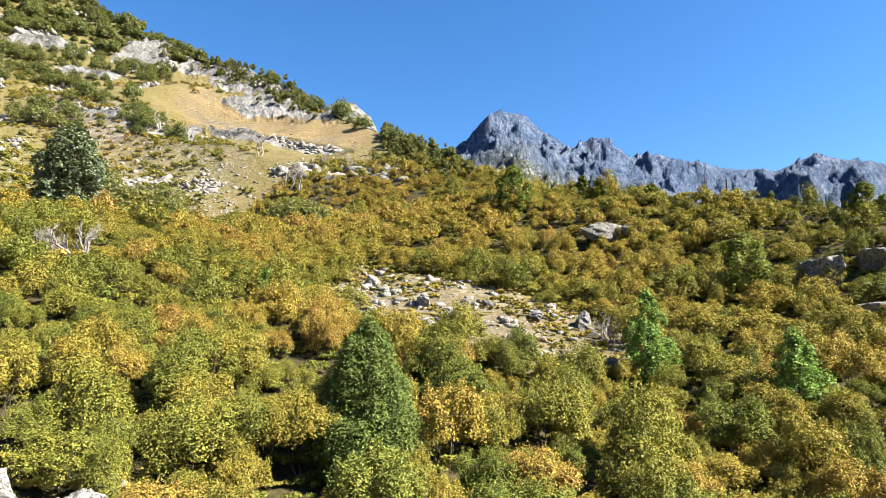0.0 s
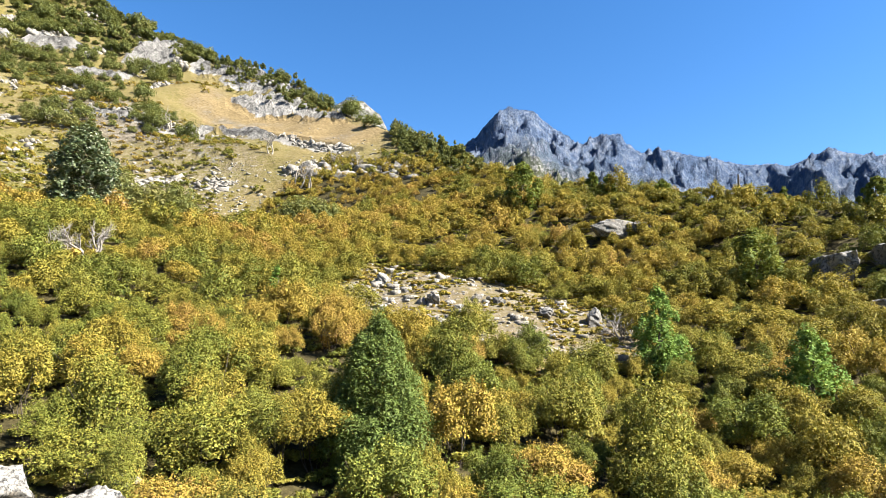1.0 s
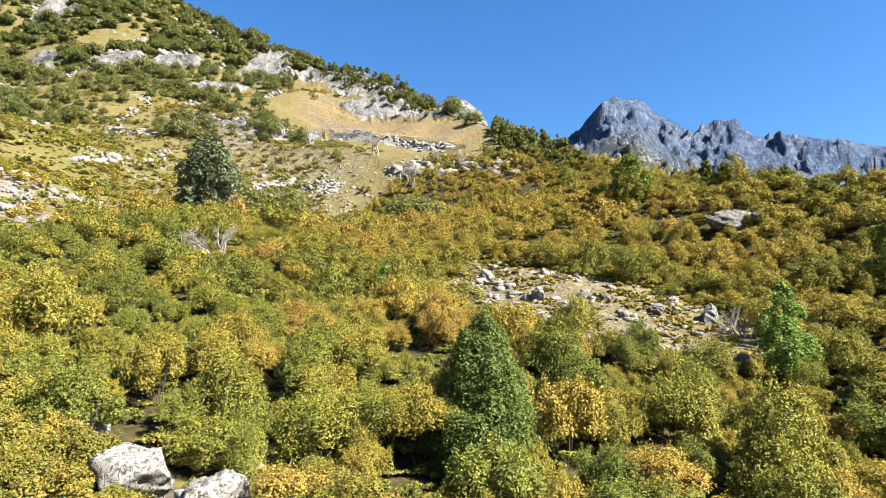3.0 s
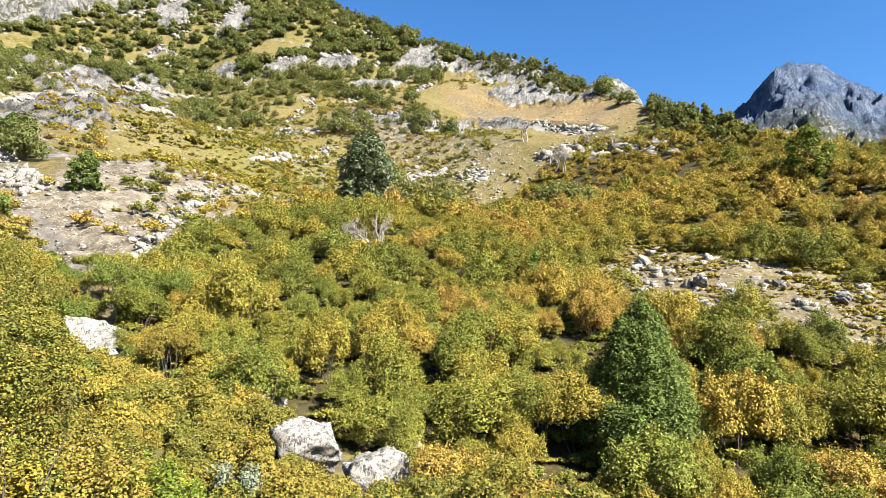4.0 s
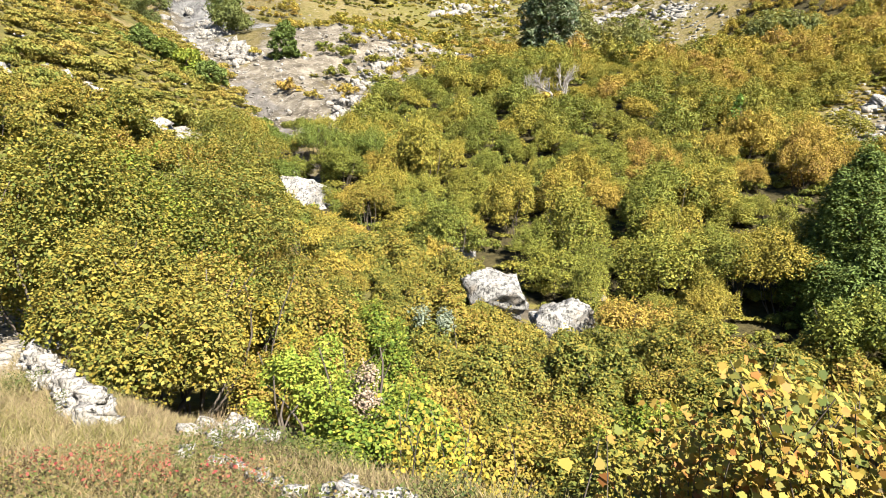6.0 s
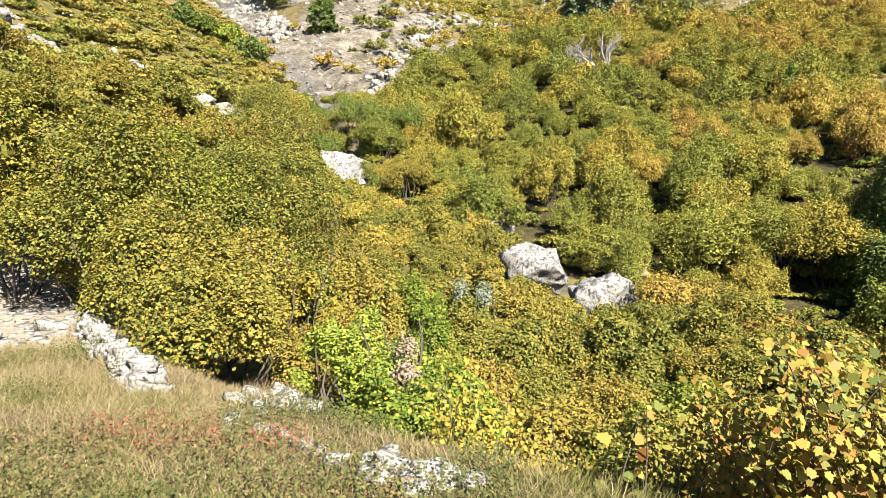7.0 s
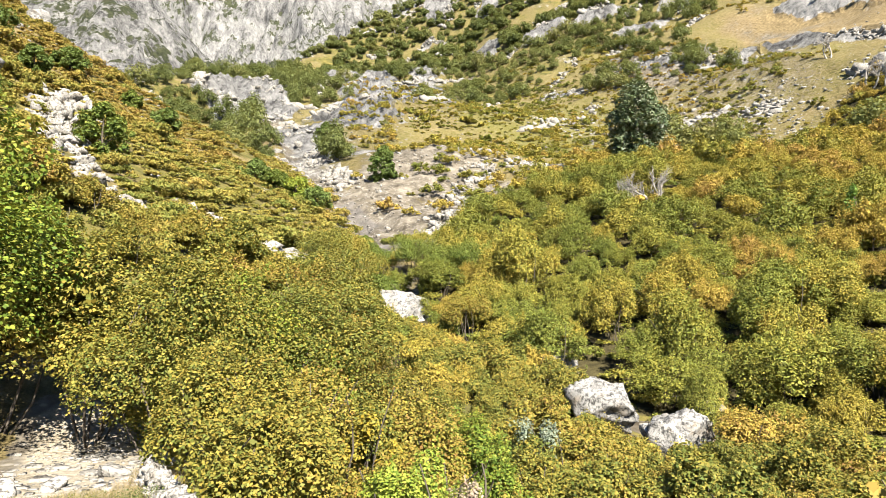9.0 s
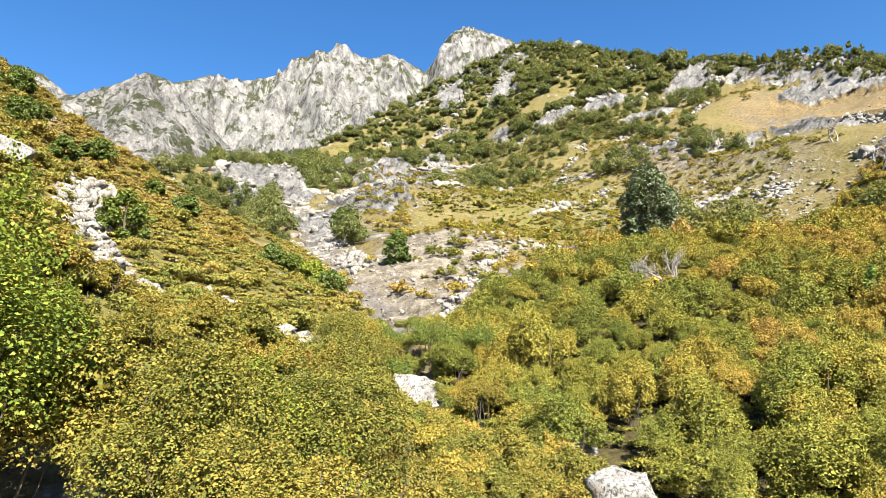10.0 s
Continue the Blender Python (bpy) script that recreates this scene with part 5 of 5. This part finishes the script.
tree("alder_tree", 43.6, 31.0, 7.5, 3.2, 420, 70000, 0.10, DEEP, "deep green conical broadleaf tree above golden thicket", "tree", 71, cone=True)
tree("holm_oak", 18.9, 104, 13.6, 5.9, 130, 15000, 0.36, DARK, "dark glossy evergreen oak with silvery sunlit leaves", "tree", 72)
tree("pine_sapling", 68.3, 50, 7.0, 2.7, 120, 11000, 0.15, NEEDLES, "bright green young pine on the slope", "tree", 73, cone=True)
tree("pine_sapling", 79.3, 46, 5.8, 2.7, 110, 9000, 0.15, NEEDLES, "bright green young pine on the slope", "tree", 74, cone=True)
tree("pine_sapling", 34.6, 56, 4.2, 1.1, 60, 4500, 0.16, NEEDLES, "slim bright green sapling in the thicket", "tree", 75, cone=True)
tree("round_tree", -4.2, 103, 5.6, 2.6, 70, 5500, 0.28, DEEP, "round dark green tree standing on bare scree", "tree", 76)
tree("green_bush", -27.5, 61.5, 4.6, 2.6, 70, 5600, 0.2, FRESH, "round fresh green bush on the rusty slope", "bush", 77)
tree("ash_tree", 57.0, 98, 7.5, 3.6, 70, 5200, 0.28, FRESH, "fresh green tree standing above the thicket", "tree", 78)
tree("ash_tree", 76.3, 72, 6.6, 3.4, 60, 5200, 0.24, FRESH, "light green open-crowned tree in the thicket", "tree", 79)


for az, d, tall, r, mat, label, seed in (
        (69.4, 101, 3.6, 1.9, FRESH, "light green small tree on the crest of the thicket", 881), (64.8, 108, 3.2, 1.7, FRESH, "light green small tree on the crest of the thicket", 882),
        (63.3, 110, 3.6, 1.2, FRESH, "slim light green tree on the crest of the thicket", 883), (85.0, 91, 4.6, 2.3, FRESH, "open-crowned light green tree on the crest", 884),
        (-35.3, 94, 4.2, 3.2, DEEP, "broad dark green bush high on the rusty slope", 885), (-36.0, 114, 4.4, 3.4, DEEP, "broad dark green bush high on the rusty slope", 886),
        (-32.5, 83, 3.4, 2.0, DEEP, "dark green bush on the rusty slope", 887), (-30.0, 96, 3.6, 2.6, DEEP, "dark green bush on the rusty slope", 888), (-22.9, 94, 3.0, 2.2, DEEP, "green bush on the lower edge of the slope", 889),
        (-25.5, 97, 2.8, 1.8, FRESH, "green bush on the lower edge of the slope", 890), (-15.6, 87, 3.0, 2.4, DEEP, "green bush above the dry gully", 891), (-13.8, 85, 2.8, 2.2, FRESH, "yellow-green bush above the dry gully", 892),
        (-12.0, 83, 3.2, 2.4, VINE, "yellow-green bush above the dry gully", 893), (-10.4, 81, 3.2, 2.3, DEEP, "green bush above the dry gully", 894), (-9.3, 152, 5.0, 3.0, DEEP, "round dark green tree beside the gully", 895)):
    tree("slope_bush" if tall < 4.5 else "slope_tree", az, d, tall, r, 40, 4200, 0.18 + 0.0006 * d, mat, label, "bush" if tall < 4.5 else "tree", seed, base=0.12)
tree("pine_sapling", 78.7, 96, 2.6, 1.0, 30, 1600, 0.2, DEEP, "small dark pine on the crest of the thicket", "tree", 896, cone=True)


# ---- leafless trees ----
def bare_tree(az, d, tall, seed, label, bushy=False):
    rng = np.random.RandomState(seed)
    sticks = []

    def grow(start, way, length, r, depth):
        end = start + way * length
        sticks.append(stem(rng, start, end, r, r * 0.55, 0.06, 5, 5))
        if depth:
            for _ in range(rng.randint(3, 5)):
                w = unit((way + rng.normal(size=3) * 0.55 + np.array((0, 0, 0.18)))[None])[0]
                t = rng.uniform(0.45, 1.0)
                grow(start + way * length * t, w, length * rng.uniform(0.45, 0.75), r * 0.5, depth - 1)

    for _ in range(4 if bushy else 2):
        w = unit(np.array((rng.normal() * (0.7 if bushy else 0.18), rng.normal() * (0.7 if bushy else 0.18), 1.0))[None])[0]
        grow(np.array((rng.normal() * 0.3, rng.normal() * 0.3, -0.3)), w, tall * 0.45, tall * 0.028, 3)
    v, f = joined(sticks)
    ob = new("bare_tree", raw_mesh("bare_tree", v, f, PALE_BARK))
    p = spot(az, d)
    ob.matrix_basis = pose(p.x, p.y, p.z)
    return tagged(ob, label, "dead tree")


for az, d, tall, seed in ((25.1, 238, 11, 1), (26.7, 232, 8, 2), (33.6, 200, 9, 3), (36.2, 172, 10, 4), (37.2, 168, 9, 5), (41.5, 175, 7, 6), (39.4, 180, 7, 7)):
    bare_tree(az, d, tall, 800 + seed, "leafless bleached tree on the dry stony slope")
bare_tree(19.7, 69, 5.5, 820, "leafless grey shrub sprawling over the thicket", True)
bare_tree(65.2, 58, 3.6, 821, "leafless grey shrub at the edge of the clearing", True)
bare_tree(17.5, 70, 4.0, 822, "leafless grey shrub sprawling over the thicket", True)


snag = new("dead_trunk", raw_mesh("dead_trunk", *stem(np.random.RandomState(830), (0, 0, -0.3), (0.2, 0.1, 3.6), 0.26, 0.10, 0.05, 8, 8), BARK))
snag.location = spot(75.5, 100)
tagged(snag, "broken dark dead trunk on the crest of the thicket", "dead tree")


# ---- the near bank ----
def dry_stone_wall():
    rng = np.random.RandomState(21)
    wall = new("stone_wall")
    wall.location = (-2.2, 6.4, height(-2.2, 6.4))
    tagged(wall, "low crumbling dry wall of sunlit white limestone", "stone wall")
    shapes = [block_mesh(900 + i, 0.15, 0.11, 0.085, WALL_STONE, 0.2, 0.16, 4) for i in range(10)]
    line = [(-4.4, 10.1), (-3.6, 8.75), (-2.85, 7.45), (-2.2, 6.4)]
    for course in range(3):
        n = (52, 46, 14)[course]
        for k in range(n):
            t = (k + rng.uniform(-0.4, 0.4)) / n * 2.999
            i = max(0, min(2, int(t)))
            u, off = t - i, (rng.choice((-1, 1)) * 0.09 + rng.normal() * 0.03) * (1.0 - 0.3 * course)
            x = line[i][0] + (line[i + 1][0] - line[i][0]) * u + 0.857 * off
            y = line[i][1] + (line[i + 1][1] - line[i][1]) * u + 0.515 * off
            ob = under("stone", shapes[rng.randint(10)], wall)
            ob.matrix_basis = Matrix.LocRotScale(Vector((x, y, height(x, y) + 0.03 + 0.09 * course)) - wall.location, Euler((rng.normal() * 0.25, rng.normal() * 0.25, rng.uniform(0, 6.28))), Vector((1, 1, 1)) * rng.uniform(0.4, 0.85))
    return [block_mesh(920 + i, 0.15, 0.11, 0.085, WALL_STONE, 0.3, 0.16, 4) for i in range(10)]


def loose_stones(shapes):
    rng = np.random.RandomState(22)
    spots = [(-0.85, 5.9, 1.3), (-0.6, 5.8, 0.9), (-1.05, 5.75, 0.7), (-0.35, 6.05, 1.2), (-0.75, 6.2, 0.9), (-1.2, 5.3, 0.8), (-0.9, 5.1, 0.7), (-0.5, 4.6, 0.6), (-0.25, 4.35, 0.9), (-0.02, 4.2, 1.4),
             (0.2, 4.05, 1.5), (0.45, 3.9, 1.3), (0.65, 3.8, 1.1), (0.1, 4.4, 0.8), (-1.3, 5.95, 0.8), (-1.15, 6.15, 1.0), (-0.95, 6.1, 1.4), (-0.7, 6.05, 1.5), (-1.0, 5.55, 0.5), (-0.75, 5.0, 0.7), (-0.55, 4.75, 0.9), (-0.4, 4.55, 0.6), (0.28, 3.85, 1.2), (0.02, 3.98, 1.0), (-6.2, 9.2, 1.6), (-5.6, 9.6, 1.2), (-7.2, 9.0, 1.5), (-5.2, 10.6, 1.4), (-4.9, 11.6, 1.7), (-6.7, 8.3, 1.3)]
    for x, y, s in spots:
        s *= 0.72 if y < 6.5 else 1.0
        ob = new("stone", shapes[rng.randint(10)])
        ob.matrix_basis = Matrix.LocRotScale(Vector((x, y, height(x, y) + 0.03)), Euler((rng.normal() * 0.2, rng.normal() * 0.2, rng.uniform(0, 6.28))), Vector((s, s, s * 0.8)))
        tagged(ob, "loose pale limestone stone lying in grass by the path", "stone", "loose stones by the path")


def bank_growth():
    rng = np.random.RandomState(23)

    def area(n, az0, az1, d0, d1):
        az, d = np.radians(rng.uniform(az0, az1, n)), np.sqrt(rng.uniform(d0 * d0, d1 * d1, n))
        x, y = d * np.sin(az), d * np.cos(az)
        keep = (1.03 * x + y < 6.3) & (line_near(x, y, PATH)[0] > 0.9 + 0.5 * rng.rand(n))
        return x[keep], y[keep]

    # dry grass
    x, y = area(300000, -60, 30, 2.0, 13)
    n = len(x)
    z = ground(x, y)
    size = rng.uniform(0.05, 0.30, n) * (0.3 + 1.2 * vnoise(x * 1.3, y * 1.3, 5) ** 1.5)
    up = unit(np.stack([rng.normal(size=n) * 0.85, rng.normal(size=n) * 0.85, np.ones(n)], 1))
    side = unit(np.cross(up, rng.normal(size=(n, 3))))
    foot = np.stack([x, y, z - 0.01], 1)
    wide = side * 0.004
    v = np.stack([foot - wide, foot + wide, foot + up * size[:, None]], 1).reshape(-1, 3)
    fresh = ellipse(x, y, -2.3, 3.7, 0.9, 0.7)
    tone = np.repeat(np.clip(0.72 + fbm(x, y, 1.2, 3, 33) * 0.9 - 0.8 * fresh, 0, 1), 3)
    tagged(new("grass", raw_mesh("grass", v, np.arange(n * 3).reshape(n, 3), GRASS, tone)), "dry straw and green grass on the bank", "grass", kind="stuff")
    # brambles creeping over the bank
    x, y = area(90000, -45, 14, 2.6, 9.5)
    keep = (fbm(x, y, 0.9, 4, 35) + 0.5 * smooth(5.6, 4.0, y) + rng.uniform(-0.2, 0.2, len(x)) + 0.6 * ellipse(x, y, -1.35, 4.75, 1.0, 0.4, -15) > 0.25)
    x, y = x[keep], y[keep]
    n = len(x)
    c = np.stack([x, y, ground(x, y) + rng.uniform(0.02, 0.22, n)], 1)
    v, f = leaves(rng, c, rng.normal(size=(n, 3)) * 0.6 + np.array((0.1, -0.3, 1.0)), 0.026, DIAMOND)
    red = ellipse(x, y, -1.35, 4.75, 1.0, 0.4, -15) * (fbm(x, y, 0.5, 2, 36) > -0.1)
    tone = np.repeat(np.clip(0.3 + rng.normal(size=n) * 0.16 + 0.62 * red * (rng.rand(n) < 0.75) + 0.35 * fbm(x, y, 0.7, 2, 38), 0, 1), 4)
    tagged(new("brambles", raw_mesh("brambles", v, f, BRAMBLE, tone)), "low brambles with green and crimson leaves", "brambles", kind="stuff")


def twig_plant(name, az, d, tall, spread, nleaf, size, material, label, category, seed, shape, stems=7):
    """An open plant of upright twigs with leaves set along them."""
    rng = np.random.RandomState(seed)
    p = spot(az, d)
    sticks, cs = [], []
    for _ in range(stems):
        a, q = rng.uniform(0, 6.283), rng.uniform(0.2, 1.0) * spread
        foot = np.array((rng.normal() * 0.06, rng.normal() * 0.06, -0.1))
        tip = np.array((math.cos(a) * q, math.sin(a) * q, tall * rng.uniform(0.7, 1.05)))
        sticks.append(stem(rng, foot, tip, 0.009, 0.003, 0.08, 6, 5))
        k = nleaf // stems
        t = rng.uniform(0.15, 1.0, k)[:, None]
        cs.append(foot + (tip - foot) * t + rng.normal(size=(k, 3)) * np.array((0.12, 0.12, 0.07)) * (0.6 + spread))
    c = np.concatenate(cs)
    v, f = leaves(rng, c, rng.normal(size=c.shape) * 0.55 + np.array((0.25, -0.45, 0.7)), size, shape, fold=0.05)
    return plant(name, p, raw_mesh("crown", v, f, material), [raw_mesh("stem", sv, sf, BARK) for sv, sf in sticks], label, category)


stone_shapes = dry_stone_wall()
loose_stones(stone_shapes)
bank_growth()
for i, (az, d, tall, spread, n) in enumerate(((35, 4.4, 1.2, 0.4, 480), (39, 4.1, 1.45, 0.4, 520), (43, 4.3, 1.5, 0.45, 560), (47.5, 4.5, 1.5, 0.5, 560), (41, 5.2, 1.9, 0.55, 700), (34, 5.6, 1.6, 0.5, 560), (53, 4.8, 1.5, 0.5, 560), (29, 6.0, 1.4, 0.5, 520))):
    twig_plant("maple_sapling", az, d, tall, spread, int(n * 2.1), 0.056, MAPLE, "young maple with yellow and orange autumn leaves", "sapling", 840 + i, LOBED)
twig_plant("maple_sapling", 24.6, 4.2, 1.0, 0.1, 22, 0.1, MAPLE, "single maple shoot with pale yellow leaves", "sapling", 850, LOBED, 2)
twig_plant("yellow_shrub", 8.5, 5.2, 1.05, 0.5, 900, 0.04, YELLOW, "small shrub with bright yellow round leaves", "shrub", 851, ROUND, 7)
twig_plant("yellow_shrub", 12, 5.4, 1.0, 0.45, 700, 0.04, YELLOW, "small shrub with bright yellow round leaves", "shrub", 852, ROUND, 9)
for name, az, d, top, r, n, size, mat, label, seed in (
        ("yellow_hazel", -5.4, 12.2, -4.9, 0.75, 3200, 0.075, YELLOW, "hazel with bright lemon-yellow leaves", 861), ("vine_covered_shrub", -2.6, 8.4, -11.0, 0.75, 6500, 0.05, VINE, "shrub smothered in lime-green vine", 862),
        ("clematis", 3.2, 8.4, -12.0, 0.5, 2600, 0.04, PINKISH, "climber with fluffy pinkish-beige seed heads", 863), ("silver_willow", 9.2, 18.0, -9.3, 0.7, 2000, 0.08, SILVER, "narrow silvery grey-green willow shrub", 864)):
    at = spot(az, d)
    tall = max(1.0, 1.7 + d * math.tan(radians(top)) - at.z)
    c, s = shrub_meshes(seed, r, tall, n, size, mat, DIAMOND, stems=6, sprouts=14, lobes=12, split=True)
    plant(name, at, c, s, label, "shrub")
